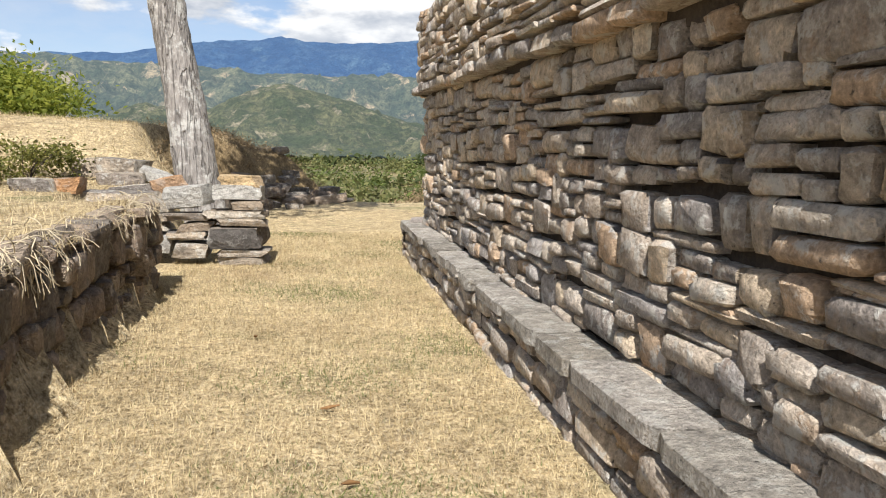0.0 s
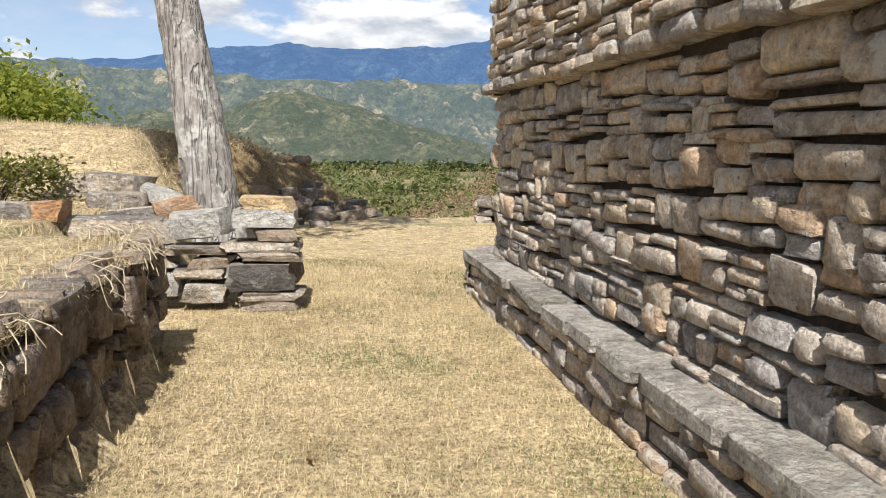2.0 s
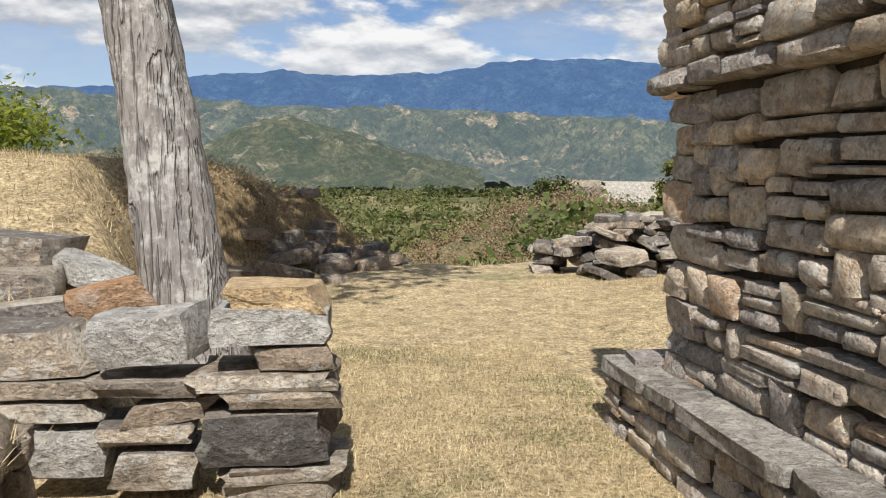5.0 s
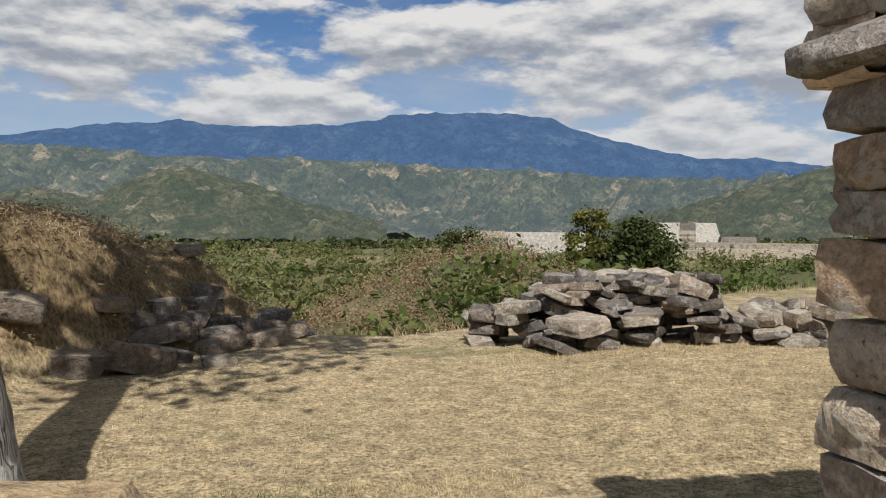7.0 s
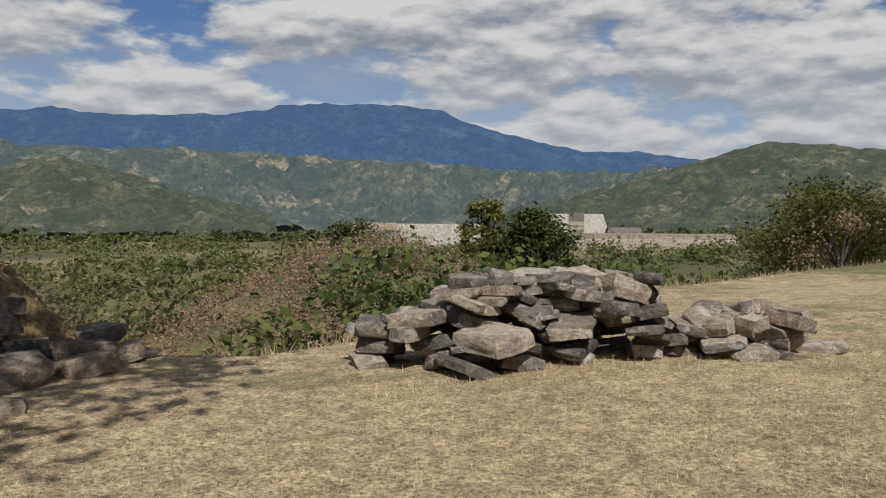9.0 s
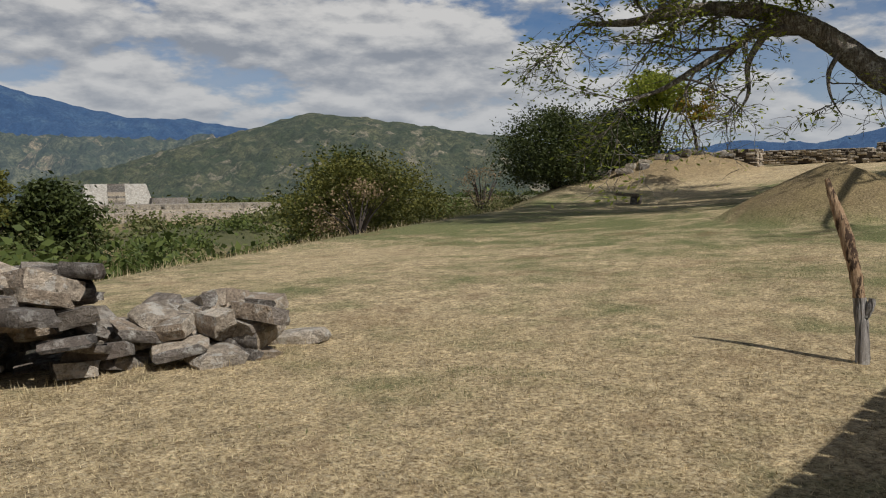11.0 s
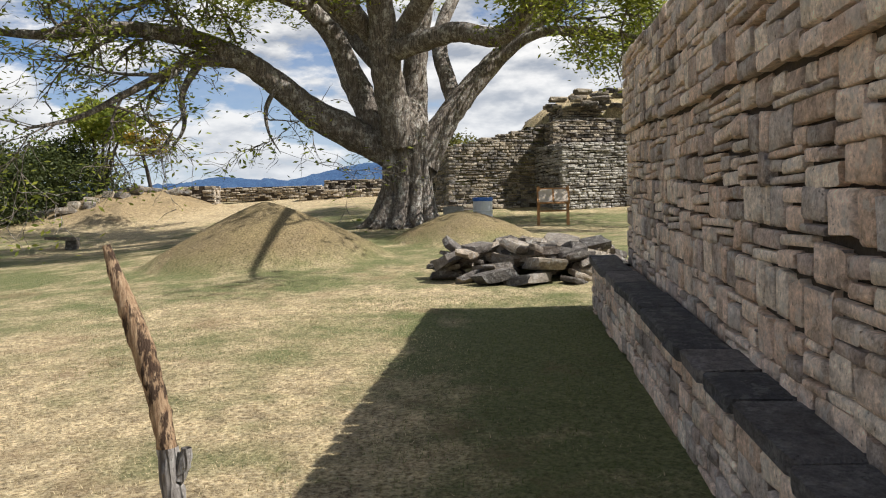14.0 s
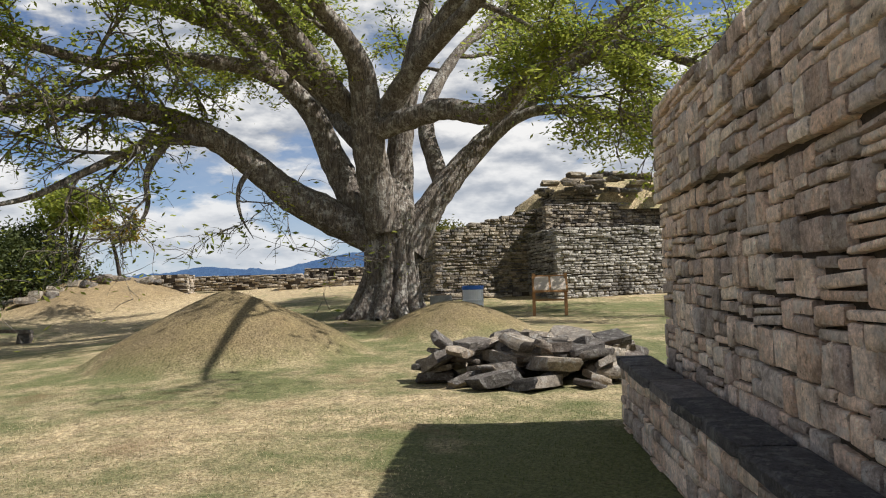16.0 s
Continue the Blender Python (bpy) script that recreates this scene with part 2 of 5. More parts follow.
GREEN_BLADE = leaf_material("green_grass_blade", (0.05, 0.078, 0.02), (0.23, 0.25, 0.08), 0.3)


def bark_material(name, dark, light, patch, amount):
    m, n, sh, p = material(name, 0.92)
    fib = n.noise(n.vmath("MULTIPLY", p, (1.0, 1.0, 0.16)), 24.0, 6.0, 0.7)
    blotch = n.noise(p, 3.4, 6.0, 0.68)
    spots = n.noise(p, 13.0, 5.0, 0.7)
    c = n.mix(n.ramp(fib, (0.35, 0.0), (0.65, 1.0)), dark, light)
    c = n.mix(n.math("MULTIPLY", n.ramp(n.math("ADD", n.math("MULTIPLY", blotch, 0.6), n.math("MULTIPLY", spots, 0.4)), (0.5, 0.0), (0.58, 1.0)), amount), c, patch)
    crack = n.ramp(n.noise(n.vmath("MULTIPLY", p, (1.0, 1.0, 0.1)), 11.0, 3.0, 0.5), (0.455, 1.0), (0.49, 0.0), (0.51, 0.0), (0.545, 1.0))
    c = n.mix(1.0, c, n.ramp(crack, (0.0, 0.68), (0.6, 1.0)), "MULTIPLY")
    colour(n, sh, c)
    bump(n, sh, n.math("ADD", n.math("ADD", fib, crack), n.math("MULTIPLY", spots, 0.4)), 0.03, 0.9)
    return m


BARK = bark_material("tree_bark", (0.075, 0.06, 0.05), (0.27, 0.225, 0.18), (0.48, 0.45, 0.39), 0.75)
GREY_BARK = bark_material("grey_trunk_bark", (0.17, 0.15, 0.135), (0.36, 0.33, 0.295), (0.54, 0.52, 0.47), 0.75)
TWIG = plain("twig_bark", (0.06, 0.048, 0.04), 0.9)

# ---- helpers for meshes ----


def part(name, bm, mat, parent=None, label="", smooth=False):
    """Links a bmesh as one mesh object under a thing or a part."""
    me = bpy.data.meshes.new(name)
    bm.to_mesh(me)
    bm.free()
    if smooth:
        me.shade_smooth()
    me.materials.append(mat)
    ob = new(name, me)
    ob.parent = parent
    if label:
        ob["label"] = label
    return ob


def arrays(name, verts, faces, mat, parent=None, smooth=False):
    """A mesh object from numpy vertices and equal-sided faces."""
    verts, faces = np.asarray(verts, dtype=np.float32), np.asarray(faces, dtype=np.int32)
    me = bpy.data.meshes.new(name)
    k = faces.shape[1]
    me.vertices.add(len(verts))
    me.vertices.foreach_set("co", verts.ravel())
    me.loops.add(faces.size)
    me.loops.foreach_set("vertex_index", faces.ravel())
    me.polygons.add(len(faces))
    me.polygons.foreach_set("loop_start", np.arange(0, faces.size, k, dtype=np.int32))
    me.polygons.foreach_set("loop_total", np.full(len(faces), k, dtype=np.int32))
    me.update(calc_edges=True)
    me.validate()
    if smooth:
        me.shade_smooth()
    me.materials.append(mat)
    ob = new(name, me)
    ob.parent = parent
    return ob


def empty(name, label, category, at=(0, 0, 0), group="", kind=""):
    ob = new(name)
    ob.location = at
    ob.empty_display_size = 0.2
    return tagged(ob, label, category, group, kind)


def smooth01(a, b, v):
    t = np.clip((v - a) / (b - a), 0, 1)
    return t * t * (3 - 2 * t)


def lumps(x, y, scale, seed=0.0):
    """Cheap smooth waves in about -1 to 1."""
    u, v = x / scale + seed * 1.7, y / scale - seed * 2.3
    return (np.sin(u * 1.3 + 1.7 * np.sin(v * 0.9 + seed)) + np.sin(v * 1.7 + 1.3 * np.sin(u * 1.1 - seed)) + 0.6 * np.sin((u + v) * 2.9 + 2 * np.sin(u * 0.7))) / 2.6


# ---- the lie of the land ----
LAND = (4.0, 12.5)


def rim(x):
    """Where the lawn ends and the slope into the valley begins."""
    return np.interp(x, [-60, -8, 0, 2, 5, 9.5, 18, 33, 60, 140], [30, 24, 20.3, 19.2, 20.6, 23.2, 25.9, 29.0, 35, 60])


def mound(x, y, cx, cy, rx, ry, h, p=1.0):
    d = np.sqrt(((x - cx) / rx) ** 2 + ((y - cy) / ry) ** 2)
    return h * np.clip(1 - d ** p, 0, None) * (1 - smooth01(0.85, 1.0, d) * 0.5)


def lawn(x, y):
    z = np.interp(x, [-4, 2, 8, 16, 22, 26, 32, 36, 40, 50, 62, 140], [0.02, 0.02, 0.19, 0.46, 0.82, 1.03, 1.28, 1.6, 1.95, 2.9, 3.3, 3.3])
    z = z - smooth01(12.5, 25.0, y) * np.interp(x, [2, 9, 20, 34, 46, 60], [0.0, 0.16, 0.45, 0.8, 0.5, 0.3])
    z = z + 0.018 * lumps(x, y, 1.1) + 0.02 * lumps(x, y, 3.3, 2.0)
    return z


def terrace(x, y):
    """How far a place lies on the raised ground beyond the low wall, and how high that ground is."""
    edge = np.interp(y, [-30, 8.4, 8.7, 10.05, 10.4, 12.0, 13.0, 16.6, 17.2, 17.6, 18.8, 19.6, 20.6, 24], [-1.5, -1.5, -2.5, -2.3, -1.5, -1.5, -1.8, -2.2, -1.5, -0.8, 0.1, 0.8, 0.3, -5])
    on = smooth01(0.0, 1.0, (edge - x) / np.interp(y, [9.4, 10.5, 14, 17, 18], [0.22, 0.6, 0.9, 1.5, 1.7]))
    up = 0.86 + np.clip(-x - 2.7, 0, 9) * 0.02 + smooth01(10, 14, y) * np.interp(-x, [0.0, 1.2, 1.9, 2.7, 6], [0.34, 0.36, 0.62, 0.82, 0.86])
    up = up + smooth01(15, 17, y) * (0.07 * lumps(x, y, 0.45, 6.0) + 0.06 * lumps(x, y, 0.2, 3.0))
    return on, up + 0.04 * lumps(x, y, 0.8, 1.0)


def land(x, y):
    """The ground's height, and how wild it is."""
    x, y = np.asarray(x, dtype=float), np.asarray(y, dtype=float)
    z = lawn(x, y)
    on, up = terrace(x, y)
    z = z * (1 - on) + np.maximum(up, z) * on
    z = z + mound(x, y, 23.0, 14.75, 2.7, 2.7, 1.22, 1.2) + mound(x, y, 26.2, 10.4, 2.1, 1.9, 0.72, 1.5) + mound(x, y, 46.5, 26.5, 5.5, 4.5, 1.3, 1.6)
    out = y - rim(x)
    fall = np.interp(out, [0, 2, 5, 14, 26, 45, 90, 160, 260, 500, 900, 5000], [0, 0.5, 1.9, 5.2, 4.9, 3.3, 3.4, 4.2, 7, 14, 18, 24])
    fall = fall + 1.3 * smooth01(2, 14, out) * (1 - smooth01(45, 80, out)) * lumps(x, y, 9.0, 4.0) + 0.25 * smooth01(1, 6, out) * lumps(x, y, 2.6, 5.0)
    # a dry spur beyond the rim
    fall = fall - 4.8 * np.exp(-(((x - 10.5) / 7) ** 2 + ((y - 41) / 8) ** 2)) - 2.6 * np.exp(-(((x - 24) / 9) ** 2 + ((y - 54) / 12) ** 2))
    z = z * (1 - smooth01(0, 40, out)) - np.where(out > 0, fall, 0)
    wild = smooth01(-0.3, 1.2, out + 0.4 * lumps(x, y, 1.5, 7.0))
    # bare brown earth and brush on the bank and the mounds
    bank = smooth01(16.4, 17.2, y) * smooth01(0.02, 0.2, on) * smooth01(-3.6, -2.8, x)
    heaps = np.clip(1 - np.hypot(x - 23.0, y - 14.75) / 2.9, 0, 1) + np.clip(1 - np.hypot(x - 26.2, y - 10.4) / 2.1, 0, 1) + np.clip(1 - np.hypot((x - 46.5) / 6.0, (y - 26.5) / 5.0), 0, 1)
    bare = np.maximum(0.95 * bank, 0.75 * smooth01(0.0, 0.35, heaps))
    return z, wild, bare


def ground_at(x, y):
    return float(land(np.array([x]), np.array([y]))[0][0])


def build_ground():
    angles = np.radians(np.concatenate([np.arange(-42, 132, 0.4), np.arange(132, 318, 3.0)]))
    radii = [0.25]
    while radii[-1] < 4850:
        radii.append(radii[-1] + max(0.13, radii[-1] * 0.028))
    radii = np.array(radii)
    a, r = np.meshgrid(angles, radii)
    x, y = LAND[0] + r * np.sin(a), LAND[1] + r * np.cos(a)
    z, wild, bare = land(x.ravel(), y.ravel())
    na, nr = len(angles), len(radii)
    v = np.stack([x.ravel(), y.ravel(), z], 1)
    i, j = np.meshgrid(np.arange(na), np.arange(nr - 1))
    i, j = i.ravel(), j.ravel()
    k = (i + 1) % na
    f = np.stack([j * na + k, j * na + i, (j + 1) * na + i, (j + 1) * na + k], 1)
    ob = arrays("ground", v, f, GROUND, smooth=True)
    me = ob.data
    at = me.attributes.new("wild", "FLOAT", "POINT")
    at.data.foreach_set("value", wild.astype(np.float32))
    at = me.attributes.new("bare", "FLOAT", "POINT")
    at.data.foreach_set("value", bare.astype(np.float32))
    tagged(ob, "sunburnt mown lawn falling away to a scrubby valley", "ground", kind="structure")
    cap = bmesh.new()
    ring = [cap.verts.new(Vector(v[n])) for n in range(na)]
    cap.faces.new(ring[::-1])
    part("ground_patch", cap, GROUND, ob)


build_ground()


def ring_of_hills(name, label, az, crest, near, far, mat, rows, base, rough, seed):
    """A range of hills round part of the skyline: crest in degrees over the eye, for each bearing."""
    s0 = np.linspace(0, 1, rows)
    a, s = np.meshgrid(az, s0)
    r = near + (far - near) * s
    c = far * np.tan(np.radians(np.interp(a, az, crest)))
    h = base + (c - base) * s ** 1.1
    u, v = np.radians(a) * far, s * (far - near)
    k = rough * (0.25 + 0.75 * s * (1 - s) * 4)
    h += k * (lumps(u, v, rough * 2.6, seed) + 0.55 * lumps(u, v, rough * 1.0, seed + 1) + 0.3 * lumps(u, v, rough * 0.42, seed + 2) + 0.16 * lumps(u, v, rough * 0.17, seed + 3))
    x, y = LAND[0] + r * np.sin(np.radians(a)), LAND[1] + r * np.cos(np.radians(a))
    n = len(az)
    i, j = np.meshgrid(np.arange(n - 1), np.arange(rows - 1))
    i, j = i.ravel(), j.ravel()
    f = np.stack([j * n + i, j * n + i + 1, (j + 1) * n + i + 1, (j + 1) * n + i], 1)[:, ::-1]
    return tagged(arrays(name, np.stack([x.ravel(), y.ravel(), h.ravel()], 1), f, mat, smooth=True), label, "mountains", kind="structure")


def hill_material(name, wood, grass, field, air, glow, scale):
    """Far slopes: woods, dry grass and fields, with the blue of the air between as a glow."""
    m, n, sh, p = material(name, 1.0)
    a = n.noise(p, 0.012 * scale, 8.0, 0.7)
    b = n.noise(p, 0.05 * scale, 6.0, 0.75)
    trees = n.noise(p, 0.22 * scale, 4.0, 0.7)
    c = n.mix(n.ramp(a, (0.44, 0.0), (0.60, 1.0)), wood, grass)
    c = n.mix(n.ramp(n.noise(p, 0.011 * scale, 7.0, 0.66), (0.57, 0.0), (0.62, 0.8)), c, field)
    c = n.mix(n.ramp(b, (0.42, 0.85), (0.54, 0.0)), c, tuple(0.6 * q for q in wood))
    c = n.mix(1.0, c, n.ramp(trees, (0.38, 0.45), (0.6, 1.25)), "MULTIPLY")
    colour(n, sh, c)
    bump(n, sh, n.math("ADD", n.math("MULTIPLY", n.noise(p, 0.009 * scale, 5.0, 0.6), 1.0), n.math("MULTIPLY", b, 0.25)), 45.0 / scale, 0.8)
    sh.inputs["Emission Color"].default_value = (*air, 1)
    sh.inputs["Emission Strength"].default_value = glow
    return m


def build_distance():
    # air haze put into the colour: blue base tones farthest off, bluish glow throughout
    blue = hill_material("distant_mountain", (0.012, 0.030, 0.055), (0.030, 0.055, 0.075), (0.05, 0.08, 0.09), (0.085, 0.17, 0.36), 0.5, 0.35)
    az = np.arange(-50, 135, 0.3)
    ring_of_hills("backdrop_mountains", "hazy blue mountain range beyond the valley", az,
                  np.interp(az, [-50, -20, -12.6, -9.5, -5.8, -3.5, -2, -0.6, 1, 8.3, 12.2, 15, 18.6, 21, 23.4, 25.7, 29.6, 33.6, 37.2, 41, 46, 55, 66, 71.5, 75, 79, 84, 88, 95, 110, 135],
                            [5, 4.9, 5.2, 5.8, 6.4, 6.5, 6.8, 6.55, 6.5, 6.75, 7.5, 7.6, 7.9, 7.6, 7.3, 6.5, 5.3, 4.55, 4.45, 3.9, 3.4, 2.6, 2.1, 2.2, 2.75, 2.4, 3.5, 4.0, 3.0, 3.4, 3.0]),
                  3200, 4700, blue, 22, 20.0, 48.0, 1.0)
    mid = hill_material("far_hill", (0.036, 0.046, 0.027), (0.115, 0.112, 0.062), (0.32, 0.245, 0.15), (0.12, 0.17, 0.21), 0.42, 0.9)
    az = np.arange(-50, 72, 0.25)
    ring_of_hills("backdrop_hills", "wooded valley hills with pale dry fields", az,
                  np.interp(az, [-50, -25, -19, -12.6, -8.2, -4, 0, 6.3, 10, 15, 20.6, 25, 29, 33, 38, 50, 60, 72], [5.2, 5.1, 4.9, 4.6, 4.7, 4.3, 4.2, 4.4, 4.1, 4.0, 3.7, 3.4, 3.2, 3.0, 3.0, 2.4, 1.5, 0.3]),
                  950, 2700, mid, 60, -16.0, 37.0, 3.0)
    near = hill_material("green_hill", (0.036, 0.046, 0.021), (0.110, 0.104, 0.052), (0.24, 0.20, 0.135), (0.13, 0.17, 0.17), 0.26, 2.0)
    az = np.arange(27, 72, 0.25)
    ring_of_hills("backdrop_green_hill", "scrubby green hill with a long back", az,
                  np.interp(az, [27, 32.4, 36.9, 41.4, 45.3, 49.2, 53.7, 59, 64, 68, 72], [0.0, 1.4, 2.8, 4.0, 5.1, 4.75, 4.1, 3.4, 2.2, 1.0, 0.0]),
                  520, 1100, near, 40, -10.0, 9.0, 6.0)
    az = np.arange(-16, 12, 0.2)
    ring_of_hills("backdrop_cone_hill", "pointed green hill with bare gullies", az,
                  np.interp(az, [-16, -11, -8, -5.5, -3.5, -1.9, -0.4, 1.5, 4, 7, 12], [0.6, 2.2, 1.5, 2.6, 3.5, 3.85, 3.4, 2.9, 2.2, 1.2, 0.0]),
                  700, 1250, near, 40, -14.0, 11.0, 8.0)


build_distance()

# ---- masonry ----


def stone_shape(rng, w, h, flat, d=0.3):
    """A rough wall stone, front at +y, of about 40 triangles, rounded or flatly dressed: vertices and faces."""
    by = min(0.014, 0.14 * h) if flat else min(0.028, 0.22 * h)
    edge = 0.6 if flat else 1.0
    inner = float(np.clip(1 - 0.075 * edge / w, 0.55, 0.9)), float(np.clip(1 - 0.05 * edge / h, 0.45, 0.85))
    v, f = [], []
    calm = 0.3 if flat else 1.0
    tilt, twist = calm * rng.uniform(-0.10, 0.10), calm * rng.uniform(-0.07, 0.07)
    lean = rng.normal(0, 0.10, 2)
    for k in range(4):
        for i in range(4):
            x = (-1, -inner[0], inner[0], 1)[i] * w / 2
            z = (-1, -inner[1], inner[1], 1)[k] * h / 2
            rimmed = (i in (0, 3)) + (k in (0, 3))
            y = -(0, by * 0.62, by * 1.5)[rimmed]
            if rimmed == 2:
                c = (0.03 if flat else 0.07) + rng.uniform(0.0, 1.0) ** 1.5 * (0.16 if flat else 0.28)
                x, z = x * (1 - c * min(1, 1.1 * h / w)), z * (1 - c)
            x += rng.normal(0, 0.022) * min(w, 2 * h) + lean[0] * z
            z += rng.normal(0, 0.035) * h + lean[1] * x * min(1, h / w) * 0.6
            y += rng.normal(0, 0.008 * calm) + tilt * z + twist * x * 0.4
            v.append((x, y, z))
    ring = [0, 1, 2, 3, 7, 11, 15, 14, 13, 12, 8, 4]
    for k in range(3):
        for i in range(3):
            f.append((k * 4 + i, k * 4 + i + 1, k * 4 + i + 5, k * 4 + i + 4))
    base = len(v)
    for n in ring:
        x, y, z = v[n]
        v.append((x * 0.97, -d, z * 0.97))
    for a in range(12):
        b = (a + 1) % 12
        f.append((ring[b], ring[a], base + a, base + b))
    return np.array(v), np.array(f)


def courses(rng, length, low, high, tall=(0.10, 0.21), long=(0.9, 2.8), gap=0.017):
    """Lays out stones in uneven courses: centre along, centre up, width, height."""
    out, z, row = [], low, 0
    while z < high - 0.03:
        h = rng.uniform(*tall) if rng.random() > 0.2 else rng.uniform(tall[0] * 0.45, tall[0] * 0.7)
        h = min(h, high - z)
        if high - z - h < 0.05:
            h = high - z
        s = 0.0
        while s < length:
            w = float(np.clip(h * rng.uniform(*long), 0.10, 0.62))
            if h < 0.09:
                w = rng.uniform(0.2, 0.6)
            a, b = max(s, 0.0), min(s + w, length)
            if length - b < 0.1:
                b = length
            wave = 0.016 * math.sin(s * 1.9 + row * 1.3) + 0.01 * math.sin(s * 4.7 + row * 2.1)
            if b - a > 0.06:
                if h > 0.13 and rng.random() < 0.2:
                    k = h * rng.uniform(0.3, 0.6)
                    out.append(((a + b) / 2, z + k / 2 + wave, b - a - gap, k - gap))
                    m = a + (b - a) * rng.uniform(0.35, 0.65)
                    out.append(((a + m) / 2, z + (k + h) / 2 + wave, m - a - gap, h - k - gap))
                    out.append(((m + b) / 2, z + (k + h) / 2 + wave, b - m - gap, h - k - gap))
                else:
                    out.append(((a + b) / 2, z + h / 2 + wave, b - a - gap, h - gap * rng.uniform(0.5, 1.4)))
            if b == length:
                break
            s += w
        z += h
        row += 1
    return out


def random_rubble(rng, length, low, high, gap=0.018, tall=(0.15, 0.30), single=0.30, double=0.78, sway=1.0):
    """Lays out stones in ragged bands: single blocks, pairs and stacks of thin slips side by side."""
    out, z, row = [], low, 0
    while z < high - 0.03:
        band = rng.uniform(*tall)
        if high - z - band < 0.13:
            band = high - z
        s = 0.0
        while s < length - 0.02:
            pick = rng.random()
            parts = 1 if pick < single and band < 0.26 else 2 if pick < double else 3
            w = rng.uniform(0.15, 0.40) if parts == 1 else rng.uniform(0.22, 0.58)
            e = length if length - s - w < 0.12 else s + w
            cuts = np.sort(rng.uniform(0.25, 0.75, parts - 1)) if parts < 3 else np.array([rng.uniform(0.22, 0.4), rng.uniform(0.6, 0.78)])
            ends = np.concatenate([[0], cuts, [1]]) * band
            wave = lambda q: sway * (0.026 * math.sin(q * 1.7 + row * 1.3) + 0.016 * math.sin(q * 4.7 + row * 2.1))
            for a, b in zip(ends, ends[1:]):
                split = [s, e] if (e - s < 0.34 or rng.random() < 0.45 or b - a < 0.07) else [s, s + (e - s) * rng.uniform(0.35, 0.65), e]
                for p, q in zip(split, split[1:]):
                    mid = (p + q) / 2
                    out.append((mid, z + (a + b) / 2 + wave(mid), q - p - gap * rng.uniform(0.6, 1.5), max(0.035, b - a - gap * rng.uniform(0.5, 1.4))))
            s = e
        z += band
        row += 1
    return out


SHAPES = []
_r = np.random.default_rng(5)
for _w, _h in ((0.5, 0.07), (0.36, 0.07), (0.46, 0.14), (0.34, 0.14), (0.26, 0.13), (0.18, 0.13), (0.3, 0.2), (0.2, 0.19)):
    for _ in range(8):
        for _flat in (False, True):
            _v, _f = stone_shape(_r, _w, _h, _flat)
            SHAPES.append((_w, _h, _v, _f, _flat))
MESHES = {}


def shape_mesh(k, mat):
    if (k, mat.name) not in MESHES:
        me = bpy.data.meshes.new("stone")
        me.from_pydata(SHAPES[k][2].tolist(), [], SHAPES[k][3].tolist())
        me.shade_smooth()
        me.set_sharp_from_angle(angle=radians(58))
        me.materials.append(mat)
        MESHES[k, mat.name] = me
    return MESHES[k, mat.name]


def pick_shape(rng, w, h, flat=False):
    cost = [abs(math.log(w / s[0])) + abs(math.log(h / s[1])) * 1.5 + rng.uniform(0, 0.4) + (9 if s[4] != flat else 0) for s in SHAPES]
    return int(np.argmin(cost))


FLAT_LAID = (SHADE_STONE, FAR_STONE)


class Face:
    """A face of masonry: runs from start in direction along, with stones whose fronts look to out."""

    def __init__(self, start, end, slope=0.0, lean=0.0):
        self.start = Vector((*start, 0))
        d = Vector((*end, 0)) - self.start
        self.length = d.length
        self.along = d.normalized()
        self.out = Vector((self.along.y, -self.along.x, 0))
        self.slope, self.lean = slope, lean

    def flip(self):
        self.out = -self.out
        return self

    def matrix(self, s, z, proud, w, h, roll, mirror):
        at = self.start + self.along * s + self.out * (proud - self.lean * z) + Vector((0, 0, z + self.slope * s))
        up = (Vector((0, 0, 1)) - self.out * self.lean).normalized()
        m = Matrix((self.along * mirror, self.out, up)).transposed().to_4x4()
        return Matrix.Translation(at) @ m @ Matrix.Rotation(roll, 4, "Y") @ Matrix.Diagonal((w, 1, h, 1))


def lay(face, stones, mat, parent, rng, near=None, rough=0.013, limit=300):
    """Lays stones on a face: those in the stretch `near` as parts, the others joined into one."""
    vs, fs, base, count = [], [], 0, 0
    side = face.along.cross(face.out).z
    rough = min(rough, 0.005) if mat is SHADE_STONE else rough
    for s, z, w, h in stones:
        w, h = max(w, 0.03), max(h, 0.02)
        k = pick_shape(rng, w, h, mat in FLAT_LAID)
        sw, sh = w / SHAPES[k][0], h / SHAPES[k][1]
        m = face.matrix(s, z, max(-0.03, rng.normal(0.003, rough)), sw, sh, rng.normal(0, 0.018), 1 if side > 0 else -1)
        if near and near[0] <= s <= near[1] and near[2] <= z <= near[3] and count < limit:
            ob = new("stone", shape_mesh(k, mat))
            ob.parent = parent
            ob.matrix_local = m
            count += 1
        else:
            a = np.array(m)
            v = SHAPES[k][2] @ a[:3, :3].T + a[:3, 3]
            vs.append(v)
            fs.append(SHAPES[k][3] + base)
            base += len(v)
    if vs:
        ob = arrays("stonework", np.vstack(vs), np.vstack(fs), mat, parent, smooth=True)
        ob.data.set_sharp_from_angle(angle=radians(58))
        tagged(ob, kind="stuff")
    return count


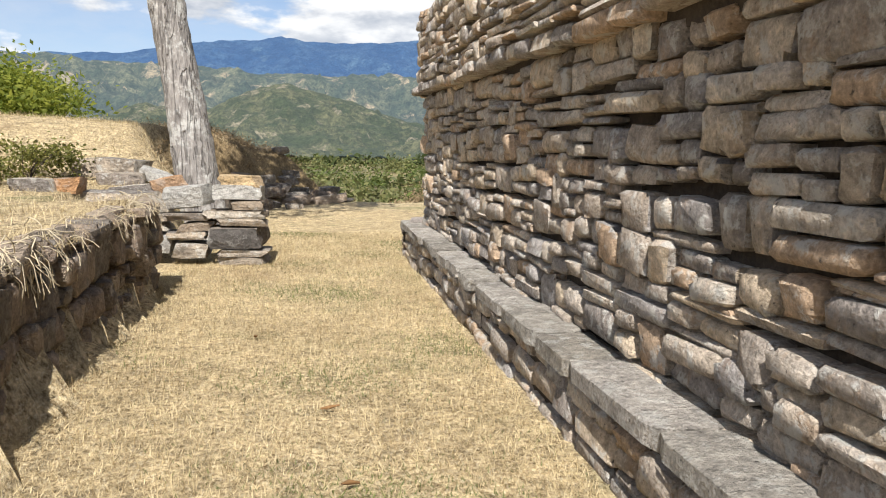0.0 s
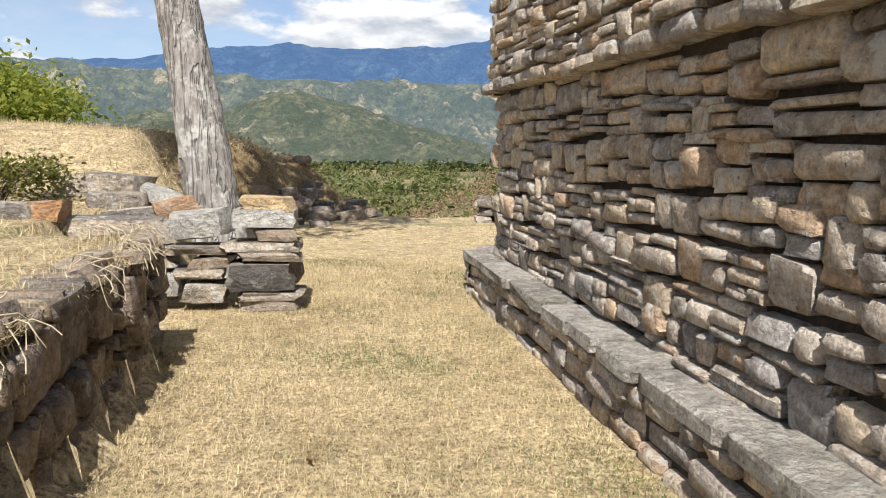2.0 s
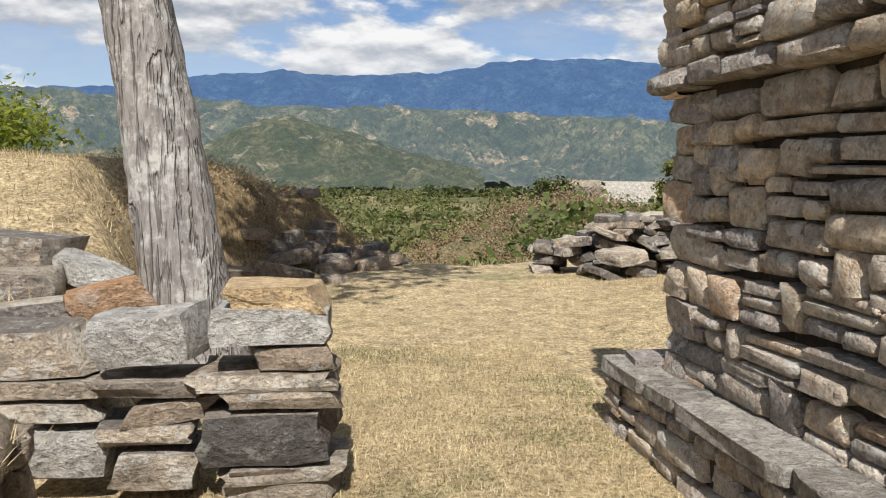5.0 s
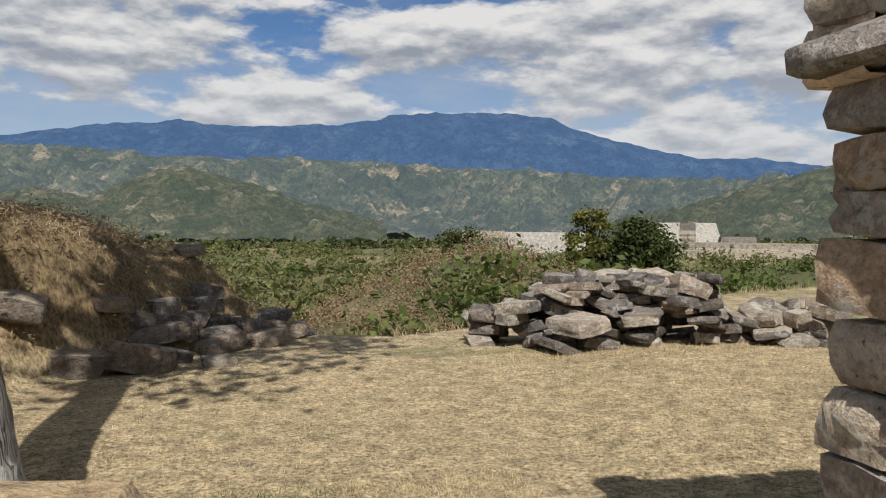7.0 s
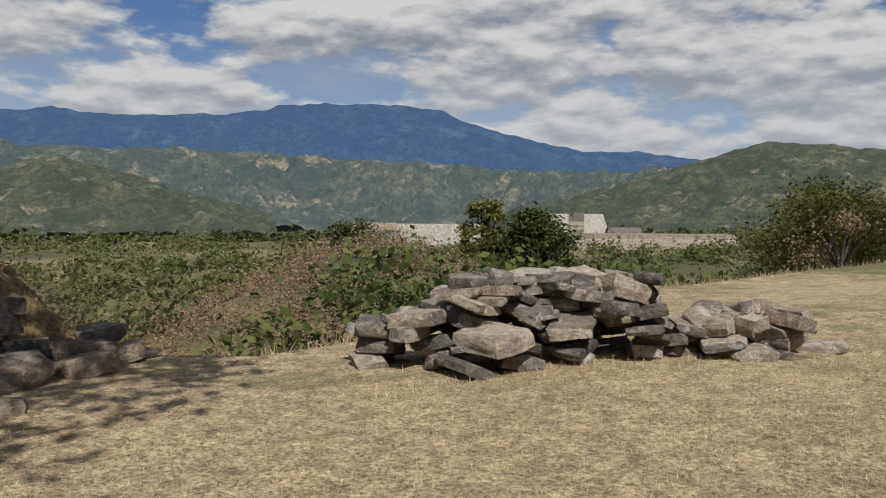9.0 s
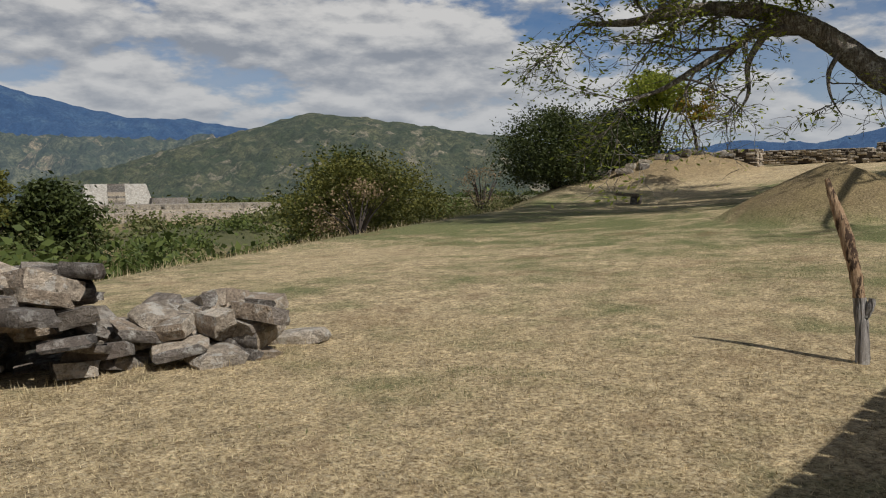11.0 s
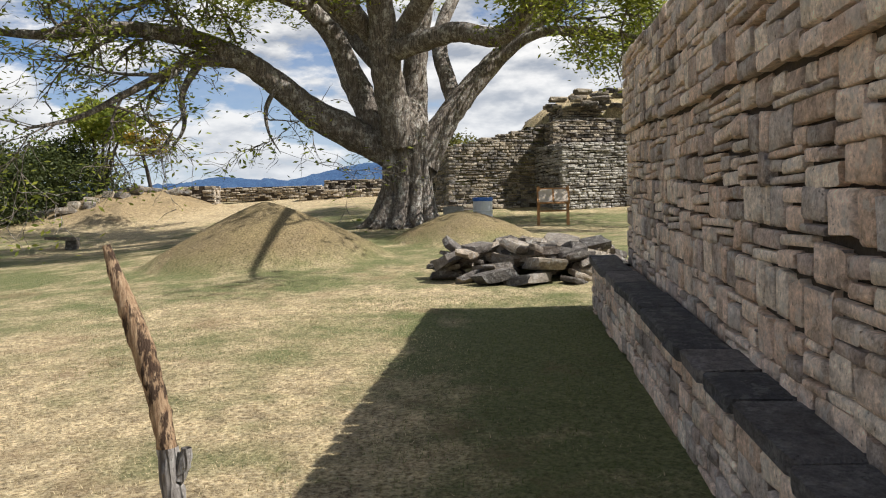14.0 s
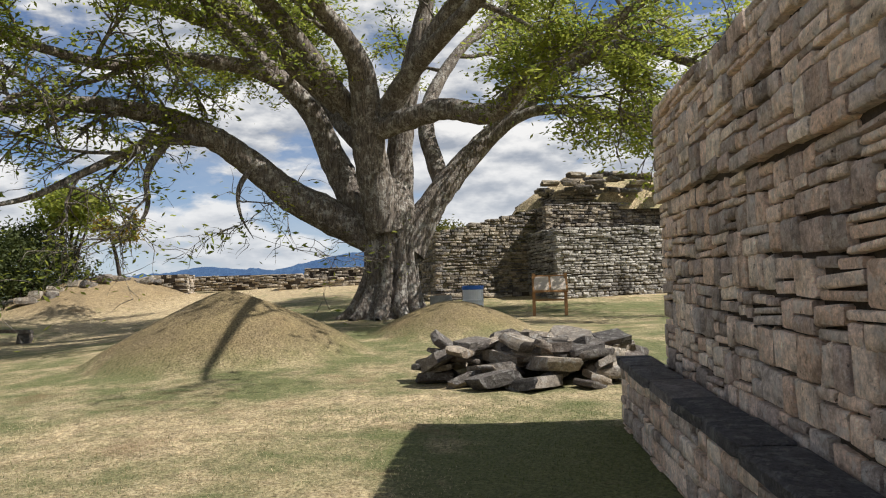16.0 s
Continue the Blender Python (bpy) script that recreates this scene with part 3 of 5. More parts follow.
def slab_box(bm, corners, z0, z1):
    """A prism over a ring of plan corners (x, y), with heights per corner or one for all."""
    lo = [bm.verts.new((x, y, z0[i] if isinstance(z0, (list, tuple)) else z0)) for i, (x, y) in enumerate(corners)]
    hi = [bm.verts.new((x, y, z1[i] if isinstance(z1, (list, tuple)) else z1)) for i, (x, y) in enumerate(corners)]
    n = len(corners)
    bm.faces.new(lo[::-1])
    bm.faces.new(hi)
    for i in range(n):
        j = (i + 1) % n
        bm.faces.new((lo[i], lo[j], hi[j], hi[i]))
    bmesh.ops.recalc_face_normals(bm, faces=bm.faces)


def boulder(rng, w, d, h, blocky=0.6, cuts=2):
    """An irregular broken stone, centred, of the given size."""
    bm = bmesh.new()
    bmesh.ops.create_cube(bm, size=2)
    bmesh.ops.subdivide_edges(bm, edges=bm.edges[:], cuts=cuts, use_grid_fill=True)
    off = Vector(rng.uniform(-50, 50, 3))
    skew = rng.uniform(-0.16, 0.16, 4)
    for v in bm.verts:
        p = v.co.copy()
        ball = p.normalized() * 1.25
        p = p.lerp(ball, 1 - blocky)
        n = noise.noise_vector(p * 0.9 + off) * 0.20 + noise.noise_vector(p * 2.3 + off) * 0.08
        p += n
        p.x += skew[0] * p.z + skew[1] * p.y
        p.z += skew[2] * p.x * 0.5 + skew[3] * p.y * 0.5
        v.co = (p.x * w / 2.3, p.y * d / 2.3, p.z * h / 2.3)
    bmesh.ops.recalc_face_normals(bm, faces=bm.faces)
    return bm


# the great platform: its sunlit side runs along y, its shaded side along x
CORNER = (1.40, 10.30)
A0, B1 = (1.62, -4.0), (15.62, 8.57)
RISE = 0.045
BEND = (6.0, 9.60)


def build_platform():
    core = bmesh.new()
    inset = 0.11
    slab_box(core, [(A0[0] + inset, A0[1]), (15.5, A0[1] - 1), (B1[0] - inset, B1[1] - inset), (BEND[0], BEND[1] - inset), (CORNER[0] + inset, CORNER[1] - inset)], -0.3, [2.0, 2.6, 2.62, 2.2, 2.02])
    west = part("wall_west", core, EARTH)
    tagged(west, "long dry-laid wall of pale field stone with a jutting cornice", "stone wall", kind="structure")
    top = bmesh.new()
    slab_box(top, [(A0[0] + 0.02, A0[1]), (15.56, A0[1] - 1), (B1[0] - 0.06, B1[1] - 0.02), (BEND[0], BEND[1] - 0.02), (CORNER[0] + 0.04, CORNER[1] - 0.02)], [1.98, 2.6, 2.6, 2.18, 2.0], [2.9, 3.5, 3.52, 3.1, 2.9])
    part("wall_core", top, EARTH, west)
    rng = np.random.default_rng(11)
    lower = Face((CORNER[0], CORNER[1] - 0.25), A0)
    lay(lower, random_rubble(rng, lower.length, 0.02, 2.05), WALL_STONE, west, rng, (0, 7.6, 0.42, 2.2))
    band = Face((CORNER[0] - 0.13, CORNER[1] + 0.03), (A0[0] - 0.13, A0[1]))
    lay(band, courses(rng, band.length, 2.05, 2.17, (0.11, 0.12), (2.2, 4.5)), WALL_STONE, west, rng)
    high = Face((CORNER[0] - 0.12, CORNER[1] - 0.24), (A0[0] - 0.12, A0[1]))
    lay(high, random_rubble(rng, high.length, 2.17, 3.02), WALL_STONE, west, rng)

    # rounded quoins at the corner, laid to and fro
    z, n = 0.36, 0
    quoin = np.random.default_rng(13)
    while z < 3.0:
        h = quoin.uniform(0.10, 0.24)
        if 2.0 < z + h < 2.12:
            h = 2.06 - z
        jut = 0.06 if z > 2.05 else 0.0
        long, deep = (0.52, 0.36) if n % 2 else (0.36, 0.56)
        long, deep = long * quoin.uniform(0.9, 1.1), deep * quoin.uniform(0.9, 1.1)
        ob = part("quoin_stone", boulder(quoin, long, deep, h * 1.12, 0.72), WALL_STONE, west, smooth=True)
        ob.data.set_sharp_from_angle(angle=radians(60))
        ob.matrix_local = pose(CORNER[0] - jut + long / 2 - 0.02 + quoin.normal(0, 0.02), CORNER[1] + jut * 0.3 - deep / 2 + 0.03, z + h / 2, 0, 0, quoin.normal(0, 4))
        z, n = z + h, n + 1

    north_core = bmesh.new()
    slab_box(north_core, [(CORNER[0] + 0.2, CORNER[1] - 0.6), (BEND[0], BEND[1] - 0.6), (B1[0] - 0.1, B1[1] - 0.5), (B1[0] - 0.05, B1[1] - 0.05), (BEND[0], BEND[1] - 0.05), (CORNER[0] + 0.2, CORNER[1] - 0.08)], -0.2, [1.9, 2.1, 2.5, 2.5, 2.1, 1.9])
    north = part("wall_north", north_core, EARTH)
    tagged(north, "shaded wall of pinkish dressed stone with a cornice band", "stone wall", kind="structure")
    rng = np.random.default_rng(12)

    def side(out, low, high, tall, long, near=None):
        """The shaded side in its two straight runs, set forward by out."""
        def bond(run):
            return courses(rng, run, low, high, tall, long) if high - low < 0.2 else random_rubble(rng, run, low, high, 0.021, (0.10, 0.24), 0.5, 0.95, 0.5)
        first = Face((CORNER[0] + (0.3 if out == 0 else -out), CORNER[1] + out - (0.05 if out == 0 else 0)), (BEND[0], BEND[1] + out), RISE).flip()
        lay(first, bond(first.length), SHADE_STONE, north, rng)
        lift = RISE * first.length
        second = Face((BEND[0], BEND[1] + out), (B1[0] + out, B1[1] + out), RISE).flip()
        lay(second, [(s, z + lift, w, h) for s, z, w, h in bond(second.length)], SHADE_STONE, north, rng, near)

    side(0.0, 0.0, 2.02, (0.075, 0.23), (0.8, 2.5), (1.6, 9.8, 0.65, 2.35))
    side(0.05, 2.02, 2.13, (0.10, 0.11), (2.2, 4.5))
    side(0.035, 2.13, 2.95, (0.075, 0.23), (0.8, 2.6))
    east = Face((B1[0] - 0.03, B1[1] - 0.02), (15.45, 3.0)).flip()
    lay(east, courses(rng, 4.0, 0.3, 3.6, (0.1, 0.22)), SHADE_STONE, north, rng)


def build_ledges():
    rng = np.random.default_rng(21)
    # low bench along the sunlit side
    bench = bmesh.new()
    slab_box(bench, [(1.24, 10.6), (1.36, -4.0), (1.7, -4.0), (1.46, 10.6)], -0.2, 0.36)
    ob = part("bench_wall", bench, EARTH)
    tagged(ob, "low stone footing along the wall, capped with worn slabs", "footing", kind="structure")
    face = Face((1.19, 10.7), (1.33, -4.0))
    lay(face, courses(rng, face.length, -0.03, 0.36, (0.08, 0.16), (1.4, 3.8)), WALL_STONE, ob, rng, (0, 9, -1, 0.4), 0.012, 160)
    end = Face((1.19, 10.68), (1.62, 10.64)).flip()
    lay(end, courses(rng, end.length, -0.03, 0.36, (0.08, 0.16)), WALL_STONE, ob, rng)
    caps(ob, Vector((1.155, 10.74, 0.36)), Vector((1.30, -4.0, 0.36)), 0.32, 0.1, SLAB_STONE, rng, 1)
    # taller bench along the shaded side
    bench = bmesh.new()
    slab_box(bench, [(1.5, 10.46), (6.0, 9.70), (15.66, 8.90), (15.66, 8.4), (6.0, 9.4), (1.5, 10.1)], -0.2, [0.38, 0.58, 1.0, 1.0, 0.58, 0.38])
    ob = part("bench_wall", bench, EARTH)
    tagged(ob, "shaded stone footing with dark weathered cap slabs", "footing", kind="structure")
    face = Face((1.3, 10.58), (6.0, 9.80), RISE).flip()
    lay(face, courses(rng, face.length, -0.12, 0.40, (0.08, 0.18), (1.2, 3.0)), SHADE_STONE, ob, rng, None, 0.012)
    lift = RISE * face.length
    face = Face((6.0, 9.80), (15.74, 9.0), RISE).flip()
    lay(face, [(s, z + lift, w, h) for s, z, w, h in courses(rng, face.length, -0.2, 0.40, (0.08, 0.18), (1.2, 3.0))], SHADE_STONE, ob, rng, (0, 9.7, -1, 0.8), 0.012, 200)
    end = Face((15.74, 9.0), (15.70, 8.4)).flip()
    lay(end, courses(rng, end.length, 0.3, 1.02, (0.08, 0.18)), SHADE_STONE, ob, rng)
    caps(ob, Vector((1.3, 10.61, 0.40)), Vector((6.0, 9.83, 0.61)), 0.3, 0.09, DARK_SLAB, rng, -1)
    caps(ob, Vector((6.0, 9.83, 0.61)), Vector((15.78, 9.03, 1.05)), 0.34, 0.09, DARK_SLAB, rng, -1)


def caps(parent, a, b, width, thick, mat, rng, side):
    """A row of worn cap slabs from a to b; the slabs reach inwards by width."""
    d = b - a
    length, d = d.length, d.normalized()
    inward = Vector((0, 0, 1)).cross(Vector((d.x, d.y, 0)).normalized()) * side
    s = 0.0
    while s < length:
        w = float(rng.uniform(0.4, 1.05))
        e = min(s + w, length)
        bm = bmesh.new()
        bmesh.ops.create_cube(bm, size=1)
        bmesh.ops.bevel(bm, geom=bm.edges[:], offset=0.09, segments=1, affect="EDGES")
        for v in bm.verts:
            x, y, z = v.co
            j = rng.normal(0, 0.006, 3)
            v.co = ((x * (e - s - 0.012)) + j[0], (y + 0.5) * width + j[1], (z + 0.5) * thick + j[2] * 0.6)
        lift, yaw, out = rng.normal(0, 0.005), rng.normal(0, 0.010), rng.normal(0, 0.009)
        ob = part("cap_slab", bm, mat, parent)
        at = a + d * ((s + e) / 2) + inward * out + Vector((0, 0, lift))
        m = Matrix((d, inward, d.cross(inward) * (1 if d.cross(inward).z > 0 else -1))).transposed().to_4x4()
        ob.matrix_local = Matrix.Translation(at) @ m @ Matrix.Rotation(yaw, 4, "Z")
        s = e


build_platform()
build_ledges()

# ---- loose stones ----


def loose_stone(rng, at, size, turn=(0, 0, 0), mat=PILE_STONE, name="stone", label="", parent=None, blocky=0.64):
    ob = part(name, boulder(rng, *size, blocky), mat, parent, smooth=False)
    ob.data.shade_smooth()
    try:
        ob.data.set_sharp_from_angle(angle=radians(46))
    except AttributeError:
        pass
    ob.matrix_local = pose(*at, *turn)
    if label:
        ob["label"] = label
    return ob


def heap(name, label, centre, half, height, count, mat, seed, size=(0.25, 0.6), flat=0.4, yaw=0.0, tip=11, other=None):
    """A heap of broken slabs: one thing, its stones parts, laid from the ground up."""
    rng = np.random.default_rng(seed)
    g = ground_at(*centre)
    dice = np.random.default_rng(seed + 500)
    top = empty(name, label, "stone heap", (centre[0], centre[1], g))
    ca, sa = math.cos(yaw), math.sin(yaw)
    laid = []
    for n in range(count):
        t = n / count
        lvl = t ** 1.25
        spread = 1 - 0.86 * lvl
        ang, rad = rng.uniform(0, 2 * math.pi), math.sqrt(rng.uniform(0.05 if lvl > 0.3 else 0.35, 1.0)) * spread
        u, v = rad * math.cos(ang) * half[0], rad * math.sin(ang) * half[1]
        x, y = u * ca - v * sa, u * sa + v * ca
        w = rng.uniform(*size)
        dims = (w, w * rng.uniform(0.55, 0.9), w * rng.uniform(0.2, flat))
        z = ground_at(centre[0] + x, centre[1] + y) - g + dims[2] * 0.35
        for lx, ly, lz, lw in laid:
            d = math.hypot(x - lx, y - ly)
            if d < (lw + w) * 0.33:
                z = max(z, lz + dims[2] * 0.62 * (1 - 0.45 * d / ((lw + w) * 0.33)))
        if z > height:
            z = height * rng.uniform(0.6, 0.95)
        laid.append((x, y, z + dims[2] * 0.3, w))
        loose_stone(rng, (x, y, z), dims, (rng.normal(0, tip), rng.normal(0, tip), rng.uniform(0, 360)), mat if not other or dice.random() > 0.42 else other, "stone", "", top, rng.uniform(0.6, 0.85))
    return top


heap("stone_heap", "heap of pale broken building slabs on the dry lawn", (4.65, 17.75), (2.1, 0.95), 0.86, 150, PILE_STONE, 31, (0.26, 0.66), 0.33, -0.25, other=DARK_RUBBLE)
heap("stone_heap", "low spill of pale broken slabs on the lawn", (6.75, 16.85), (0.95, 0.6), 0.5, 34, PILE_STONE, 33, (0.34, 0.62), 0.5, -0.4)
heap("stone_heap", "heap of dark weathered slabs beside the footing", (19.2, 9.4), (1.3, 1.9), 0.5, 150, DARK_RUBBLE, 32, (0.22, 0.75), 0.3, 0.25, 12, PILE_STONE)


def build_terrace_wall():
    rng = np.random.default_rng(41)
    bm = bmesh.new()
    slab_box(bm, [(-1.62, 8.3), (-1.66, -6.0), (-2.1, -6.0), (-2.1, 8.3)], -0.2, 0.62)
    ob = part("terrace_wall", bm, EARTH)
    tagged(ob, "low crumbling retaining wall of dark upright stones", "stone wall", kind="structure")
    face = Face((-1.52, -6.0), (-1.50, 8.36))
    lay(face, courses(rng, face.length, -0.03, 0.86, (0.15, 0.30), (0.5, 1.15)), BANK_STONE, ob, rng, (7.5, 15, -1, 2), 0.028)
    y = 2.0
    while y < 8.3:
        w = rng.uniform(0.22, 0.55)
        loose_stone(rng, (-1.62 + rng.normal(0, 0.03), y + w / 2, 0.82 + rng.normal(0, 0.02)), (rng.uniform(0.18, 0.34), w, rng.uniform(0.08, 0.2)), (rng.normal(0, 8), rng.normal(0, 12), rng.normal(0, 14)), BANK_STONE, "coping_stone", "", ob, 0.62)
        y += w * rng.uniform(0.95, 1.4)
    end = Face((-1.50, 8.36), (-2.6, 8.5))
    lay(end, courses(rng, end.length, -0.03, 0.84, (0.16, 0.3), (0.7, 1.6)), BANK_STONE, ob, rng, None, 0.04)


build_terrace_wall()


def build_stack():
    """The squared end of a fallen wall, in front of the bare trunk."""
    rng = np.random.default_rng(51)
    g = 0.03
    top = empty("stone_stack", "dry-stacked stub of wall with a tan cap block", "stone stack", (-1.3, 9.9, g))
    tan = stone_material("tan_block", [(0.50, 0.36, 0.20), (0.48, 0.35, 0.21)], 0.1, 0.1)
    white = stone_material("pale_block", [(0.45, 0.42, 0.365), (0.40, 0.375, 0.33)], 0.5, 0.3)
    rust = stone_material("rust_block", [(0.42, 0.23, 0.11), (0.38, 0.24, 0.14)], 0.25, 0.2)

    def put(x, y, z, w, d, h, mat=PILE_STONE, yaw=0.0, tip=0.0, label=""):
        z = z if z < 0.3 else 0.3 + (z - 0.3) * 0.9
        loose_stone(rng, (x + 1.3, y - 9.9, z - g), (w, d, h), (0, tip, yaw), mat, "stone", label, top, 0.76)

    put(-0.80, 9.86, 0.06, 0.62, 0.5, 0.10)
    put(-0.78, 9.84, 0.15, 0.66, 0.5, 0.09, yaw=4)
    put(-0.85, 9.84, 0.34, 0.66, 0.5, 0.29, DARK_RUBBLE)
    put(-0.80, 9.84, 0.54, 0.62, 0.5, 0.10)
    put(-0.86, 9.84, 0.64, 0.76, 0.5, 0.10, yaw=-3)
    put(-0.76, 9.84, 0.76, 0.42, 0.45, 0.13)
    put(-0.84, 9.84, 0.92, 0.64, 0.48, 0.20, white, 3)
    put(-0.82, 9.86, 1.07, 0.50, 0.42, 0.14, tan, -4, label="tan sandstone cap block")
    put(-1.38, 9.86, 0.18, 0.44, 0.45, 0.2)
    put(-1.44, 9.88, 0.36, 0.5, 0.45, 0.10)
    put(-1.32, 9.88, 0.47, 0.46, 0.4, 0.12, yaw=6, tip=-6)
    put(-1.40, 9.88, 0.60, 0.56, 0.45, 0.10)
    put(-1.42, 9.86, 0.86, 0.52, 0.42, 0.28, white, -5, -6, "pale grey lichened block")
    put(-1.80, 9.92, 0.26, 0.5, 0.4, 0.24, white)
    put(-1.92, 9.96, 0.46, 0.6, 0.4, 0.10)
    put(-1.90, 9.96, 0.58, 0.7, 0.4, 0.10)
    put(-2.15, 10.0, 0.78, 0.95, 0.45, 0.26)
    put(-1.72, 10.3, 0.98, 0.42, 0.35, 0.2, rust, 10, -14, "rusty orange broken stone")
    put(-2.05, 10.3, 0.92, 0.8, 0.35, 0.12, yaw=5, tip=-6)
    put(-2.35, 10.7, 0.98, 0.62, 0.5, 0.26)
    put(-2.55, 11.1, 1.08, 0.9, 0.6, 0.45)
    put(-1.95, 10.9, 1.05, 0.55, 0.3, 0.16, white, -20, 18)
    put(-3.05, 9.7, 0.98, 0.52, 0.35, 0.2)
    put(-2.72, 9.8, 0.98, 0.34, 0.3, 0.22, rust)


build_stack()


# ---- trees ----


def spline(points, n):
    """A smooth line through points (x, y, z, radius)."""
    p = np.array(points, dtype=float)
    p = np.vstack([2 * p[0] - p[1], p, 2 * p[-1] - p[-2]])
    out = []
    for i in range(1, len(p) - 2):
        for t in np.linspace(0, 1, n, endpoint=False):
            out.append(0.5 * (2 * p[i] + (p[i + 1] - p[i - 1]) * t + (2 * p[i - 1] - 5 * p[i] + 4 * p[i + 1] - p[i + 2]) * t * t + (3 * p[i] - p[i - 1] - 3 * p[i + 1] + p[i + 2]) * t ** 3))
    out.append(p[-2])
    return np.array(out)


class Wood:
    """Gathers tubes into one mesh."""

    def __init__(self, seed=0):
        self.v, self.f, self.base = [], [], 0
        self.rng = np.random.default_rng(seed)

    def tube(self, line, sides=8, rough=0.05):
        line = np.asarray(line)
        d = np.gradient(line[:, :3], axis=0)
        d /= np.linalg.norm(d, axis=1, keepdims=True) + 1e-9
        ref = np.array([0.31, 0.17, 0.93]) if abs(d[:, 2]).mean() < 0.8 else np.array([0.95, 0.2, 0.1])
        a = np.cross(d, ref)
        a /= np.linalg.norm(a, axis=1, keepdims=True) + 1e-9
        b = np.cross(d, a)
        th = np.linspace(0, 2 * np.pi, sides, endpoint=False)
        r = np.clip(line[:, 3], 0.004, None)[:, None] * (1 + self.rng.normal(0, rough, (len(line), sides)))
        ring = line[:, None, :3] + (a[:, None, :] * np.cos(th)[None, :, None] + b[:, None, :] * np.sin(th)[None, :, None]) * r[:, :, None]
        n = len(line)
        i, j = np.meshgrid(np.arange(sides), np.arange(n - 1))
        i, j = i.ravel(), j.ravel()
        k = (i + 1) % sides
        self.v.append(ring.reshape(-1, 3))
        self.f.append(np.stack([j * sides + i, j * sides + k, (j + 1) * sides + k, (j + 1) * sides + i], 1) + self.base)
        self.base += n * sides

    def done(self, name, mat, parent, label=""):
        ob = arrays(name, np.vstack(self.v), np.vstack(self.f), mat, parent, smooth=True)
        if label:
            ob["label"] = label
        return ob


def leaf_quads(rng, centres, size, squash=0.45, flat=0.5):
    """One small leaf-shaped quad at each centre."""
    n = len(centres)
    u = rng.normal(0, 1, (n, 3)) * np.array([1, 1, flat])
    u /= np.linalg.norm(u, axis=1, keepdims=True)
    w = rng.normal(0, 1, (n, 3)) * np.array([1, 1, flat])
    w -= (w * u).sum(1, keepdims=True) * u
    w /= np.linalg.norm(w, axis=1, keepdims=True)
    s = (rng.uniform(0.6, 1.3, n) * size)[:, None]
    v = np.stack([centres - u * s, centres - w * s * squash, centres + u * s, centres + w * s * squash], 1).reshape(-1, 3)
    return v, np.arange(4 * n).reshape(-1, 4)


def bare_trunk():
    """The leaning grey trunk behind the stack."""
    x, y = -1.52, 11.95
    g = ground_at(x, y)
    top = empty("tree", "leaning pale grey trunk with cracked bark and lichen", "tree", (x, y, g))
    w = Wood(61)
    line = spline([(0.06, 0, -0.25, 0.44), (0.02, 0, 0.1, 0.36), (-0.03, 0, 0.5, 0.30), (-0.15, 0.02, 1.4, 0.26), (-0.31, 0.05, 2.4, 0.225), (-0.46, 0.1, 3.3, 0.22), (-0.6, 0.1, 4.6, 0.2), (-0.8, 0.2, 6.4, 0.17), (-0.9, 0.4, 8.2, 0.12), (-0.95, 0.6, 9.8, 0.04)], 9)
    line[:, :] *= (1.1, 1.0, 1.1, 1.1)
    w.tube(line, 26, 0.022)
    w.done("trunk", GREY_BARK, top)
    rng = np.random.default_rng(62)
    tips = []
    for k in range(9):
        z0 = 6.2 + 0.45 * k
        x0 = -0.5 - 0.05 * k
        a = 2.4 * k + 2.6
        reach = rng.uniform(1.3, 2.3)
        e = (x0 + reach * math.cos(a) - 0.2, 0.15 + reach * math.sin(a), z0 + rng.uniform(0.6, 1.5))
        w = Wood(63 + k)
        mid = ((x0 + e[0]) / 2, e[1] / 2, z0 + 0.25)
        w.tube(spline([(x0, 0.1, z0 - 0.1, 0.09), (*mid, 0.06), (*e, 0.015)], 5), 7)
        for _ in range(5):
            t = np.array(e) + rng.normal(0, 0.55, 3)
            w.tube(np.array([(*mid, 0.02), (*((np.array(mid) + t) / 2 + rng.normal(0, 0.1, 3)), 0.015), (*t, 0.006)]), 4)
            tips.append(t)
        w.done("limb", GREY_BARK, top)
    c = np.vstack([t + rng.normal(0, 0.34, (75, 3)) for t in tips])
    v, f = leaf_quads(rng, c, 0.12, 0.6, 0.6)
    arrays("crown", v, f, GREEN_LEAF, top)


bare_trunk()


